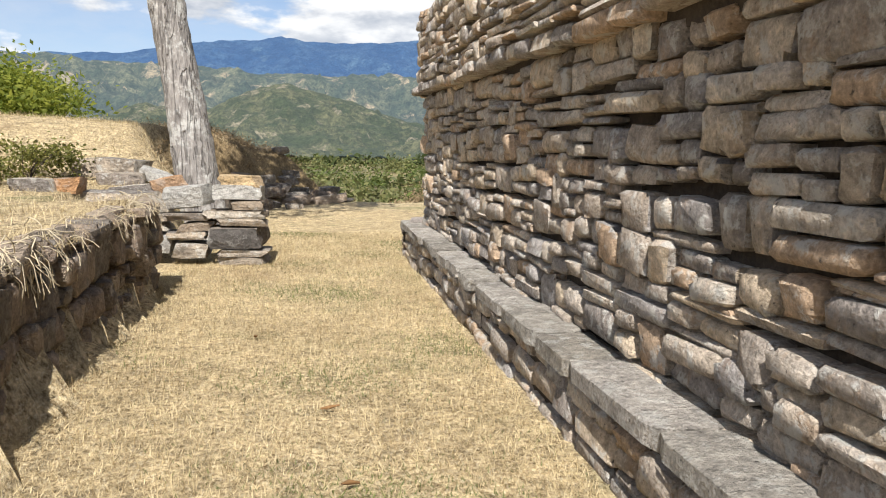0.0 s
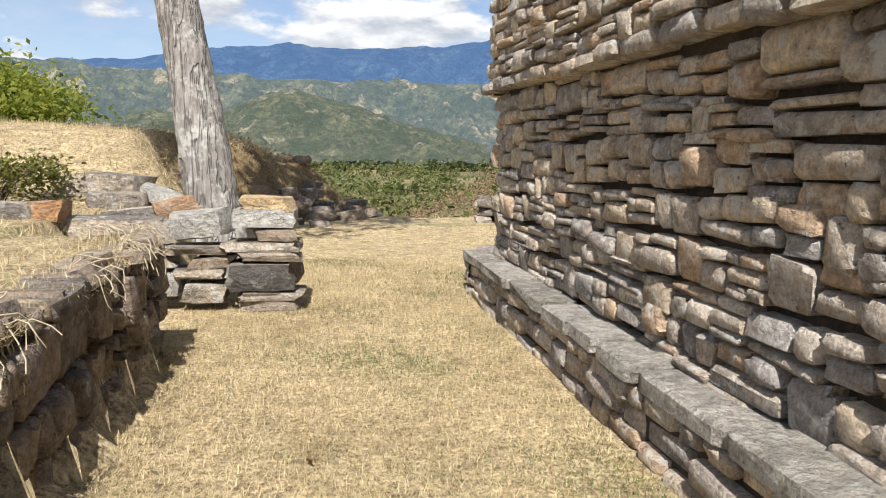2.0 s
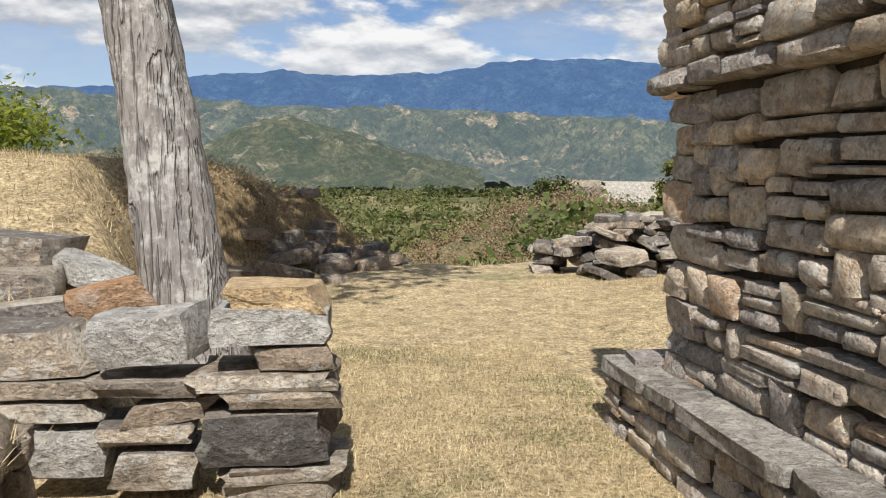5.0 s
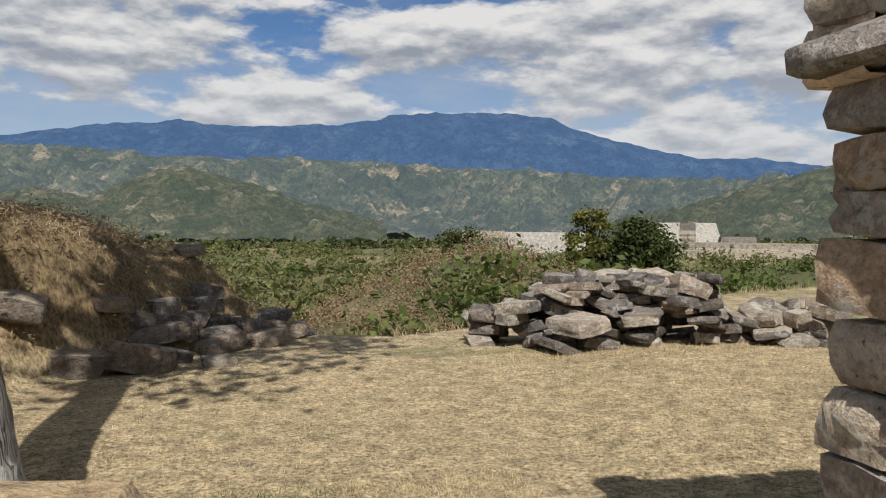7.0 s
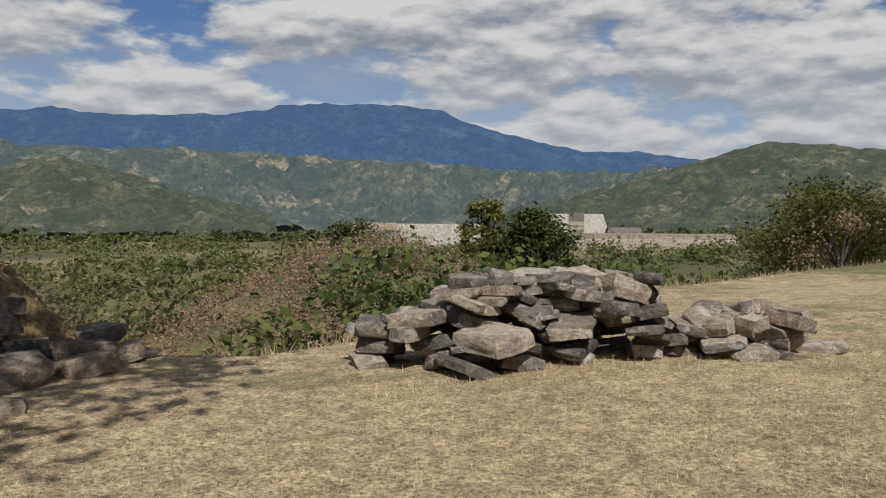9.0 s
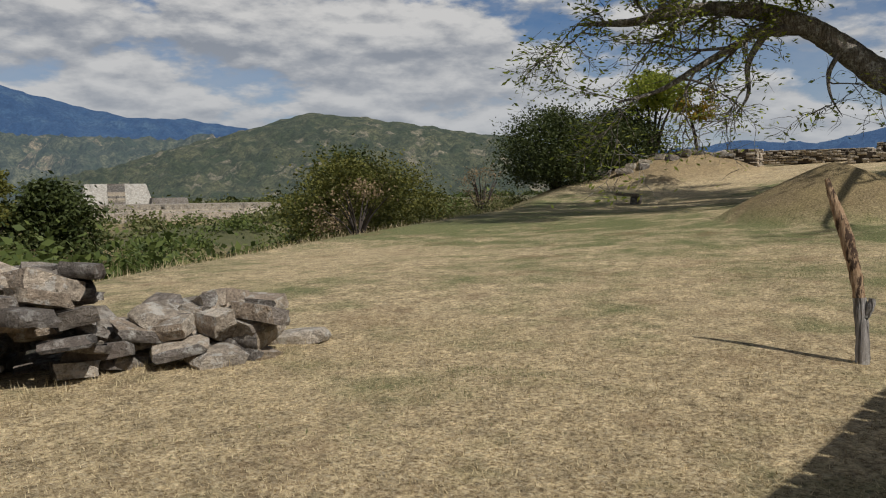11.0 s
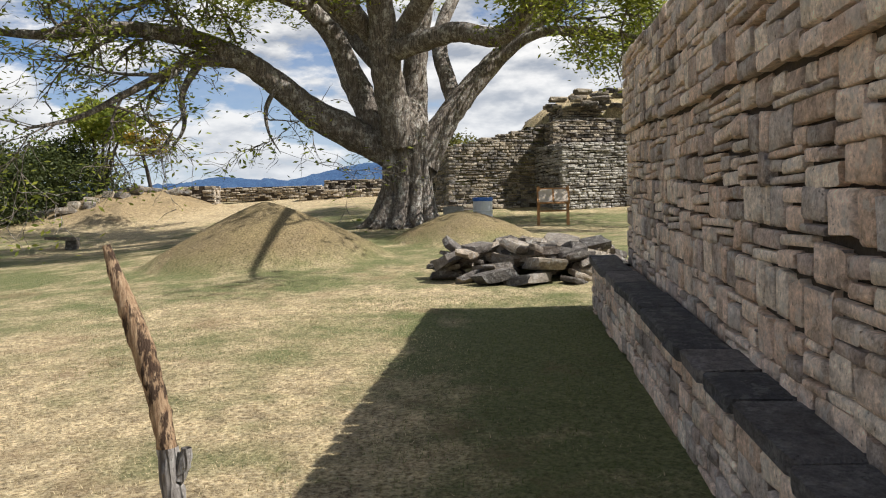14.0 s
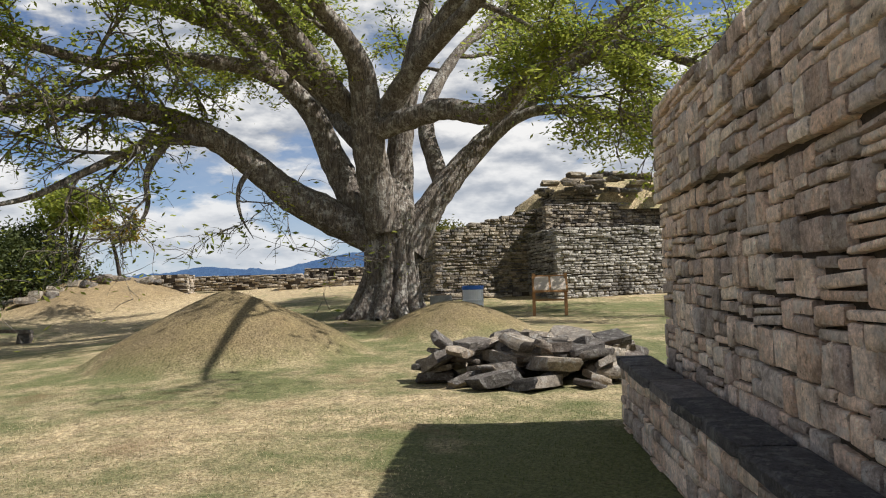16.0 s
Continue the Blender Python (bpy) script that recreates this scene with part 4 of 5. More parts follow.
def great_tree():
    x, y = 32.5, 12.5
    g = ground_at(x, y)
    top = empty("tree", "huge spreading shade tree with massive forked limbs and feathery leaves", "tree", (x, y, g))
    rng = np.random.default_rng(71)
    wood = Wood(72)
    # local frame: -x towards the platform, +y to the valley
    wood.tube(spline([(0, -0.2, -0.3, 1.45), (0, -0.2, 0.1, 1.05), (0, -0.3, 0.6, 0.88), (0, -0.4, 1.5, 0.73), (0, -0.38, 2.4, 0.80), (0, -0.35, 3.2, 0.86), (0, -0.35, 4.2, 0.5)], 8), 26, 0.035)
    for k in range(11):
        a = k * 0.571 + 0.2
        wood.tube(spline([(1.65 * math.cos(a), 1.5 * math.sin(a) - 0.2, -0.1, 0.10), (0.95 * math.cos(a), 0.95 * math.sin(a) - 0.25, 0.3, 0.24), (0.66 * math.cos(a), 0.66 * math.sin(a) - 0.4, 1.4, 0.2), (0.72 * math.cos(a), 0.72 * math.sin(a) - 0.38, 2.8, 0.16)], 5), 8)
    tips, lush = [], 1.0

    def twig(p, d, length, r, level):
        n = 5
        pts = [(*p, r)]
        q, v = np.array(p), np.array(d) / np.linalg.norm(d)
        for i in range(n):
            v = v + rng.normal(0, 0.20, 3) + np.array([0, 0, -0.05 if level > 1 else 0.03])
            v /= np.linalg.norm(v)
            q = q + v * length / n
            pts.append((*q, r * (1 - 0.8 * (i + 1) / n)))
            if level < 3 and i > 0:
                for _ in range(2 if level == 1 else 1):
                    e = v + rng.normal(0, 0.75, 3) * np.array([1, 1, 0.55])
                    twig(q, e, length * rng.uniform(0.4, 0.65), max(0.012, r * 0.5), level + 1)
            if level >= 2:
                tips.append((q.copy(), lush))
        wood.tube(np.array(pts), 7 if level == 1 else 4, 0.05)

    def limb(*pts, leafy=1.0, start=0.3, leaves=1.0):
        nonlocal wood, lush
        lush = leaves
        wood = Wood(int(1000 * abs(pts[-1][1])))
        line = spline(pts, 7)
        line[:, 3] *= np.linspace(1.08, 1.0, len(line))
        wood.tube(line, 12, 0.04)
        n = len(line)
        d = np.gradient(line[:, :3], axis=0)
        step = 0
        for i in range(int(n * start), n):
            step += np.linalg.norm(d[i])
            if step > 0.75 / leafy:
                step = 0
                v = d[i] / np.linalg.norm(d[i]) + rng.normal(0, 0.8, 3) * np.array([1, 1, 0.6])
                twig(line[i, :3], v, rng.uniform(1.4, 3.2), min(0.09, line[i, 3] * 0.5), 1)
        wood.done("limb", BARK, top)

    wood.done("trunk", BARK, top)
    limb((0.0, -0.1, 2.2, 0.42), (-0.3, 1.4, 3.1, 0.50), (-0.7, 2.5, 3.7, 0.44), (-1.2, 3.7, 4.7, 0.38), (-1.8, 4.6, 5.3, 0.33), (-2.6, 5.9, 5.8, 0.27), (-3.6, 7.7, 5.9, 0.20), (-4.8, 9.1, 5.5, 0.14), (-6.5, 10.3, 5.3, 0.05), start=0.4, leafy=1.3, leaves=0.38)
    limb((-1.8, 4.4, 5.2, 0.20), (-2.6, 5.8, 5.1, 0.15), (-3.2, 6.3, 4.7, 0.13), (-4.2, 7.3, 3.9, 0.10), (-5.2, 8.1, 3.2, 0.07), (-6.2, 9.1, 2.8, 0.03), leafy=1.2, start=0.2, leaves=0.35)
    limb((-2.5, 5.6, 5.1, 0.12), (-3.0, 6.0, 4.1, 0.09), (-3.3, 5.9, 3.1, 0.06), (-3.6, 6.2, 2.4, 0.02), leafy=1.0, start=0.3, leaves=0.12)
    limb((-1.2, 3.5, 4.6, 0.09), (-1.8, 3.8, 3.8, 0.07), (-2.1, 3.7, 3.0, 0.04), (-2.3, 3.3, 2.3, 0.01), leafy=1.3, start=0.3, leaves=0.15)
    limb((0.1, 0.3, 3.0, 0.50), (0.2, 1.2, 4.6, 0.40), (0.0, 1.9, 6.3, 0.34), (-0.4, 2.9, 7.4, 0.28), (-1.0, 3.9, 8.4, 0.20), (-2.0, 5.3, 9.9, 0.08), start=0.45, leaves=1.5)
    limb((-0.4, 2.9, 7.3, 0.24), (-1.4, 3.9, 7.5, 0.21), (-2.8, 5.5, 7.3, 0.18), (-4.0, 6.6, 6.8, 0.15), (-5.2, 7.5, 6.8, 0.12), (-7.0, 8.7, 6.9, 0.05), start=0.2, leaves=0.9)
    limb((-0.5, -0.3, 2.6, 0.55), (-1.0, 0.1, 4.9, 0.46), (-1.5, 0.2, 6.8, 0.40), (-2.2, 0.5, 7.7, 0.30), (-3.4, 1.4, 8.7, 0.20), (-5.0, 2.5, 9.6, 0.06), start=0.5, leaves=1.5)
    limb((0.3, -0.6, 3.1, 0.50), (0.4, -0.8, 5.7, 0.38), (0.5, -1.2, 7.9, 0.32), (0.6, -1.7, 9.9, 0.24), (0.8, -2.3, 12.1, 0.08), start=0.45, leaves=1.6)
    limb((0.1, -0.9, 2.0, 0.55), (0.3, -1.7, 3.4, 0.42), (0.6, -2.8, 4.8, 0.35), (0.8, -4.1, 6.1, 0.28), (0.8, -5.6, 7.3, 0.22), (0.6, -6.9, 8.4, 0.16), (0.2, -8.7, 9.5, 0.05), start=0.4, leaves=1.4)
    limb((-1.2, -0.1, 5.5, 0.32), (-1.9, -1.2, 5.7, 0.30), (-2.5, -2.2, 5.8, 0.29), (-3.2, -3.4, 5.5, 0.27), (-4.0, -4.5, 6.3, 0.22), (-5.0, -6.2, 7.2, 0.16), (-6.4, -7.5, 7.8, 0.05), start=0.5, leaves=1.6)
    limb((0.7, -3.2, 5.2, 0.20), (0.4, -4.6, 6.2, 0.17), (0.0, -5.9, 6.3, 0.15), (-0.6, -7.7, 5.9, 0.12), (-1.4, -9.1, 5.8, 0.05), leafy=1.1, start=0.3, leaves=1.5)
    limb((0.8, -5.6, 7.3, 0.20), (-0.6, -6.7, 7.8, 0.18), (-2.0, -7.6, 7.7, 0.16), (-3.5, -9.0, 6.6, 0.12), (-5.0, -10.2, 5.7, 0.05), leafy=1.0, start=0.3, leaves=1.2)
    limb((0.2, 0.9, 4.5, 0.26), (1.2, 1.6, 5.9, 0.22), (2.4, 2.6, 8.4, 0.18), (3.5, 3.6, 10.6, 0.12), (4.5, 4.8, 12.5, 0.05), start=0.4, leaves=1.6)
    limb((0.6, -2.1, 4.0, 0.30), (2.0, -1.6, 6.6, 0.24), (3.4, -2.7, 9.1, 0.18), (4.8, -4.5, 11.2, 0.10), (6.0, -5.9, 13.0, 0.05), start=0.4, leaves=1.6)
    limb((-0.6, 0.0, 5.6, 0.32), (-2.4, -1.3, 7.0, 0.26), (-5.0, -3.2, 8.2, 0.18), (-8.0, -4.7, 9.0, 0.14), (-11.5, -5.2, 9.1, 0.11), (-14.5, -5.8, 8.8, 0.04), leafy=0.4, start=0.3, leaves=0.3)
    limb((-0.6, 0.5, 6.0, 0.3), (-2.6, 2.4, 8.4, 0.26), (-5.4, 4.0, 10.0, 0.2), (-8.6, 5.4, 10.8, 0.14), (-11.5, 6.2, 10.8, 0.05), start=0.3, leaves=1.6)
    limb((0.2, -0.6, 6.6, 0.28), (-1.0, -2.4, 9.2, 0.22), (-2.6, -4.6, 11.0, 0.14), (-5.0, -6.8, 11.8, 0.04), start=0.3, leaves=1.6)
    limb((0.6, 0.4, 5.4, 0.3), (2.4, 2.4, 7.6, 0.24), (4.6, 4.8, 9.2, 0.16), (6.5, 7.5, 9.6, 0.05), start=0.35, leaves=1.4)
    limb((-0.6, 1.0, 6.4, 0.3), (-2.0, 4.0, 9.0, 0.24), (-4.5, 7.5, 10.4, 0.18), (-7.0, 11.0, 10.8, 0.12), (-9.5, 14.5, 10.6, 0.04), start=0.3, leaves=1.5)
    limb((0.4, 1.2, 6.8, 0.3), (0.6, 5.0, 9.4, 0.24), (0.4, 9.0, 10.6, 0.16), (-0.4, 13.0, 10.8, 0.05), start=0.3, leaves=1.5)
    # feathery leaves round the twigs
    c = []
    for q, much in tips:
        k = int(rng.integers(2, 8) * much * 0.62 + rng.random())
        c.append(q + rng.normal(0, 0.28, (k, 3)) * np.array([1, 1, 0.4]))
    c = np.vstack(c)
    v, f = leaf_quads(rng, c, 0.10, 0.38, 0.35)
    arrays("crown", v, f, GREEN_LEAF, top)


great_tree()


def bush(name, label, at, radius, height, count, mat, seed, leaf=0.09, stems=5, category="bush", lift=0.0):
    """A shrub or small tree of stems and many leaves in uneven clumps."""
    rng = np.random.default_rng(seed)
    g = ground_at(*at)
    top = empty(name, label, category, (*at, g))
    w = Wood(seed)
    clumps = []
    for k in range(stems):
        a = rng.uniform(0, 6.28)
        q = np.array([math.cos(a), math.sin(a), 0]) * radius * rng.uniform(0.3, 0.8)
        q[2] = height * rng.uniform(0.5, 0.9)
        w.tube(spline([(0.1 * q[0], 0.1 * q[1], -0.1, (0.03 if height > 1 else 0.012) * height), (0.4 * q[0], 0.4 * q[1], 0.45 * q[2], (0.02 if height > 1 else 0.01) * height), (*q, 0.006 * height)], 5), 6)
    w.done("trunk", TWIG, top)
    n = max(14, int(count / 90))
    for k in range(n):
        a, e = rng.uniform(0, 6.28), math.sqrt(rng.uniform(0, 1))
        u = rng.uniform(0, 1)
        r = radius * e * math.sqrt(max(0.05, 1 - (2 * u - 0.85) ** 2 * 0.85))
        p = np.array([r * math.cos(a), r * math.sin(a), lift + (height - lift) * (0.12 + 0.85 * u)])
        clumps.append(p + rng.normal(0, 1, (count // n, 3)) * np.array([0.2, 0.2, 0.13]) * radius * rng.uniform(0.6, 1.2))
    c = np.vstack(clumps)
    c = c[c[:, 2] > 0.02]
    v, f = leaf_quads(rng, c, leaf, 0.5, 0.7)
    arrays("crown", v, f, mat, top)
    return top
# ---- shrubs and trees about the lawn ----
bush("bush", "yellow-green broadleaf shrub behind the terrace", (-9.4, 25.6), 2.5, 1.8, 16000, GREEN_LEAF, 80, 0.09)
bush("tree", "dark round evergreen tree in the valley", (26.8, 56.0), 2.6, 5.4, 10000, BUSH_LEAF, 81, 0.17, category="tree")
bush("tree", "thin olive tree beside the evergreen", (23.4, 56.5), 1.7, 5.8, 3000, PALE_BUSH, 82, 0.14, category="tree", lift=1.2)
bush("tree", "small dark tree far across the ravine", (17.0, 64.0), 1.9, 4.8, 2600, BUSH_LEAF, 83, 0.15, category="tree", lift=1.5)
bush("bush", "yellowing shrub at the edge of the lawn", (24.2, 31.0), 2.5, 3.3, 14000, PALE_BUSH, 84, 0.075)
bush("bush", "broad olive shrub below the lawn's edge", (29.4, 33.6), 2.9, 3.9, 14000, PALE_BUSH, 85, 0.08)
bush("bush", "dark green shrub beyond the lawn's edge", (31.0, 37.5), 2.6, 5.2, 5000, BUSH_LEAF, 86, 0.12)
bush("bush", "bare grey shrub on the rim", (20.8, 27.6), 1.5, 1.6, 900, RUST_LEAF, 87, 0.05, 14)
bush("tree", "dense dark green tree rising from the slope", (42.4, 32.2), 3.1, 4.1, 22000, BUSH_LEAF, 88, 0.09, category="tree")
bush("tree", "dense dark spreading tree beside the knoll", (46.0, 30.2), 3.0, 3.1, 18000, BUSH_LEAF, 89, 0.09, category="tree")
bush("tree", "slender airy tree with light green leaves", (47.0, 28.4), 1.9, 4.6, 4500, GREEN_LEAF, 90, 0.13, 7, category="tree", lift=2.4)
YELLOW_LEAF = leaf_material("turning_leaf", (0.10, 0.12, 0.02), (0.42, 0.24, 0.03), 0.4)
bush("tree", "young tree with yellow turning leaves", (46.0, 25.4), 1.1, 3.4, 1100, YELLOW_LEAF, 91, 0.11, 2, category="tree", lift=1.7)
bush("bush", "bare thorny shrub on the slope", (37.0, 33.5), 1.6, 2.6, 900, RUST_LEAF, 92, 0.06, 16)
bush("bush", "green weeds growing on the terrace", (-3.4, 10.4), 0.6, 0.5, 2400, PALE_BUSH, 93, 0.03, 9)
bush("bush", "thin green weeds on the terrace bank", (-4.2, 9.6), 0.6, 0.45, 2000, PALE_BUSH, 94, 0.03, 9)
bush("bush", "green shrub behind the ruin", (52.0, 10.5), 1.8, 3.4, 2600, PALE_BUSH, 95, 0.12)


def scatter_scrub(name, label, mat, seed, count, area, size, leaves, leaf):
    """Scrub that nobody could count, as one object."""
    rng = np.random.default_rng(seed)
    cs = []
    x = rng.uniform(area[0], area[1], count)
    d = area[2] + (area[3] - area[2]) * rng.uniform(0, 1, count) ** 1.6
    y = rim(x) + d
    z, _, _ = land(x, y)
    keep = lumps(x, y, 14.0, seed) + 0.5 * lumps(x, y, 5.0, seed) > -0.08
    for a, b, c in zip(x[keep], y[keep], z[keep]):
        s = rng.uniform(*size)
        n = int(leaves * rng.uniform(0.6, 1.4))
        k = rng.normal(0, 1, (n, 3)) * np.array([0.5, 0.5, 0.3]) * s
        k[:, 2] = np.abs(k[:, 2]) * rng.uniform(0.8, 1.6)
        cs.append(k + (a, b, c))
    c = np.vstack(cs)
    v, f = leaf_quads(rng, c, leaf, 0.55, 0.8)
    tagged(arrays(name, v, f, mat), label, "scrub", kind="stuff")


scatter_scrub("scrub", "olive green scrub below the lawn's edge", SCRUB_LEAF, 101, 560, (-10, 46, 2.5, 17), (0.5, 1.3), 260, 0.055)
scatter_scrub("scrub", "olive green scrub covering the ravine", SCRUB_LEAF, 106, 1250, (-16, 60, 14, 45), (0.6, 1.7), 115, 0.105)
scatter_scrub("scrub", "dark green bushes across the valley floor", SCRUB_LEAF, 102, 1900, (-50, 190, 35, 210), (0.9, 2.5), 80, 0.28)
scatter_scrub("scrub", "rounded green trees and tall bushes in the ravine", LUSH_LEAF, 105, 300, (-12, 75, 9, 85), (1.3, 2.7), 190, 0.20)
scatter_scrub("scrub", "dark bushes among far dry fields", BUSH_LEAF, 103, 1000, (-150, 420, 150, 480), (1.6, 4.2), 36, 0.9)
scatter_scrub("dry_scrub", "rusty brown dry brush on the slopes", RUST_LEAF, 104, 1500, (2, 34, 1.5, 32), (0.5, 1.3), 150, 0.06)


def grass(name, label, mat, seed, spots, height, width, lie=0.5, base=None):
    """Blades as one triangle each, standing or lying."""
    rng = np.random.default_rng(seed)
    x, y = spots[:, 0], spots[:, 1]
    z = land(x, y)[0] if base is None else np.full(len(x), base)
    n = len(x)
    a = rng.uniform(0, 2 * np.pi, n)
    h = rng.uniform(*height, n)
    up = np.clip(rng.normal(lie, 0.3, n), 0.08, 0.98)
    tip = np.stack([np.cos(a) * np.sqrt(1 - up ** 2), np.sin(a) * np.sqrt(1 - up ** 2), up], 1) * h[:, None]
    b = np.stack([-np.sin(a), np.cos(a), np.zeros(n)], 1) * (rng.uniform(0.6, 1.4, n) * width)[:, None]
    root = np.stack([x, y, z - 0.004], 1)
    v = np.stack([root - b, root + b, root + tip], 1).reshape(-1, 3)
    ob = arrays(name, v, np.arange(3 * n).reshape(-1, 3), mat)
    return tagged(ob, label, "grass", kind="stuff")


def spots_in(rng, n, x0, x1, y0, y1, keep=None):
    p = np.stack([rng.uniform(x0, x1, n), rng.uniform(y0, y1, n)], 1)
    return p if keep is None else p[keep(p[:, 0], p[:, 1])]


def build_grass():
    rng = np.random.default_rng(111)

    def open_lawn(x, y):
        on = terrace(x, y)[0]
        plat = (x > np.interp(y, [-4, 10.7], [1.3, 1.14])) & (y < np.interp(x, [1.1, 15.8], [10.75, 8.9])) & (x < 15.8)
        return (on < 0.4) & ~plat & (y < rim(x) + 0.4)

    lane = spots_in(rng, 230000, -1.6, 1.4, 1.6, 13.0, open_lawn)
    green = lumps(lane[:, 0], lane[:, 1], 0.7, 3.0) + rng.normal(0, 0.35, len(lane)) > 0.62
    grass("dry_grass", "short straw-coloured dry grass", BLADE, 112, lane[~green], (0.015, 0.07), 0.0024, 0.4)
    field = np.vstack([spots_in(rng, 150000, -1.5, 9, 10.0, 17, open_lawn), spots_in(rng, 120000, 2, 17, 9.0, 16, open_lawn), spots_in(rng, 80000, -2, 24, 9.0, 26, open_lawn)])
    g2 = lumps(field[:, 0], field[:, 1], 1.3, 3.0) + 0.6 * lumps(field[:, 0], field[:, 1], 5.0, 8.0) + np.interp(field[:, 0], [4, 10, 17], [-0.9, -0.5, 0.5]) + 1.3 * smooth01(13.4, 11.4, field[:, 1] + 0.11 * field[:, 0]) * (field[:, 0] > 2.2) + rng.normal(0, 0.3, len(field)) > 0.6
    grass("dry_grass", "mown straw-coloured lawn grass", BLADE, 113, field[~g2], (0.012, 0.05), 0.0032, 0.35)
    grass("green_grass", "patches of short green grass", GREEN_BLADE, 114, np.vstack([lane[green], field[g2]]), (0.015, 0.05), 0.003, 0.45)
    bank = spots_in(rng, 90000, -7.5, -0.3, 2.0, 19.5, lambda x, y: terrace(x, y)[0] > 0.6)
    tuft = lumps(bank[:, 0], bank[:, 1], 0.5, 9.0) + rng.normal(0, 0.5, len(bank)) > 0.1
    grass("dry_grass", "longer dry grass on the terrace", BLADE, 115, bank[tuft], (0.04, 0.15), 0.003, 0.5)
    grass("dry_grass", "thin dry grass on the terrace", BLADE, 116, bank[~tuft], (0.02, 0.08), 0.003, 0.35)
    brow = spots_in(rng, 26000, 0.5, 34, 17, 36, lambda x, y: (y > rim(x) - 0.1) & (y < rim(x) + 4))
    grass("dry_grass", "tall dry grass along the rim", BLADE, 117, brow, (0.06, 0.32), 0.006, 0.65)
    foot = np.vstack([np.stack([rng.uniform(-1.55, -1.38, 5000), rng.uniform(2, 8.4, 5000)], 1), np.stack([rng.uniform(1.02, 1.2, 1500), rng.uniform(2, 10.6, 1500)], 1)])
    grass("dry_grass", "dry grass at the foot of the walls", BLADE, 118, foot, (0.02, 0.075), 0.0025, 0.6)
    clump = rng.uniform(1.5, 8.3, 150)
    verge = np.vstack([np.stack([rng.normal(-1.66, 0.09, 90), rng.normal(c, 0.07, 90)], 1) for c in clump])
    grass("dry_grass", "straw-coloured tufts on the rim of the low wall", BLADE, 120, verge, (0.03, 0.13), 0.0018, 0.4, 0.83)
    heapfoot = np.stack([rng.uniform(2.4, 7.8, 6000), rng.normal(16.9, 0.35, 6000)], 1)
    grass("dry_grass", "dry grass among the heap's stones", BLADE, 119, heapfoot[:3500], (0.03, 0.11), 0.003, 0.55)


build_grass()


def bank_brush():
    """Dry brown brush and stalks on the bank."""
    rng = np.random.default_rng(120)
    p = spots_in(rng, 900, -4.5, 0.8, 12.6, 20.5, lambda x, y: (terrace(x, y)[0] > 0.08) & ((y > 16.4) | (x > -2.4)) & (x > -3.2))
    z, _, _ = land(p[:, 0], p[:, 1])
    c = np.vstack([np.array([a, b, h]) + rng.normal(0, 1, (34, 3)) * (0.13, 0.13, 0.05) + (0, 0, 0.05) for (a, b), h in zip(p, z)])
    v, f = leaf_quads(rng, c, 0.035, 0.25, 0.8)
    tagged(arrays("dry_brush", v, f, RUST_LEAF), "brown dry brush matting the bank", "dry grass", kind="stuff")


bank_brush()


# ---- the ruin, low walls and far terraces ----


def masonry_block(name, label, corners, z0, z1, mat, seed, sides, tall=(0.06, 0.14), category="ruin", kind="", top_mat=None):
    """A block with faced sides over a ring of plan corners (anticlockwise)."""
    rng = np.random.default_rng(seed)
    bm = bmesh.new()
    cx, cy = sum(c[0] for c in corners) / len(corners), sum(c[1] for c in corners) / len(corners)
    shrink = [(x + (cx - x) * 0.02, y + (cy - y) * 0.02) for x, y in corners]
    slab_box(bm, shrink, z0, z1)
    ob = part(name, bm, top_mat or EARTH)
    tagged(ob, label, category, kind=kind)
    hi = z1 if isinstance(z1, (list, tuple)) else [z1] * len(corners)
    for i in sides:
        j = (i + 1) % len(corners)
        face = Face(corners[i], corners[j])
        stones = courses(rng, face.length, z0, max(hi[i], hi[j]), tall, (1.2, 3.2), 0.02)
        stones = [s for s in stones if s[1] < hi[i] + (hi[j] - hi[i]) * s[0] / face.length + 0.05]
        lay(face, stones, mat, ob, rng, None, 0.03)
    return ob


PLASTER = stone_material("plastered_stone", [(0.34, 0.31, 0.265), (0.38, 0.35, 0.30), (0.30, 0.27, 0.23)], 0.5, 0.85, 1.0, 0.5)
masonry_block("ruined_building", "ruined stone wall stained dark, with a sloping top", [(38.2, 10.7), (39.8, 6.2), (46, 8.0), (44, 12.4)], 1.4, [4.3, 5.3, 5.3, 4.3], FAR_STONE, 121, [0, 3], top_mat=GROUND)
masonry_block("ruined_building", "plastered stone buttress of the ruin, partly fallen", [(36.9, 6.3), (39.8, -2.0), (46, 0.0), (43, 8.0)], 1.3, [4.2, 4.5, 4.5, 4.3], PLASTER, 122, [0, 3])
masonry_block("ruined_building", "upper tier of crumbling brown stone", [(38.6, 6.4), (41.0, -1.0), (46, 0.6), (43.6, 7.6)], 4.2, [5.3, 5.6, 5.6, 5.3], FAR_STONE, 123, [0, 3])
masonry_block("ruined_building", "narrow crumbled tier near the ruin's top", [(39.4, 5.9), (41.4, -0.4), (46, 1.0), (44, 7.0)], 5.3, [5.9, 6.1, 6.1, 5.9], FAR_STONE, 126, [0, 3])
masonry_block("ruined_building", "low step before the ruin", [(37.4, 11.0), (39.0, 6.4), (39.8, 6.6), (38.2, 11.2)], 1.4, 2.0, FAR_STONE, 124, [0, 3])


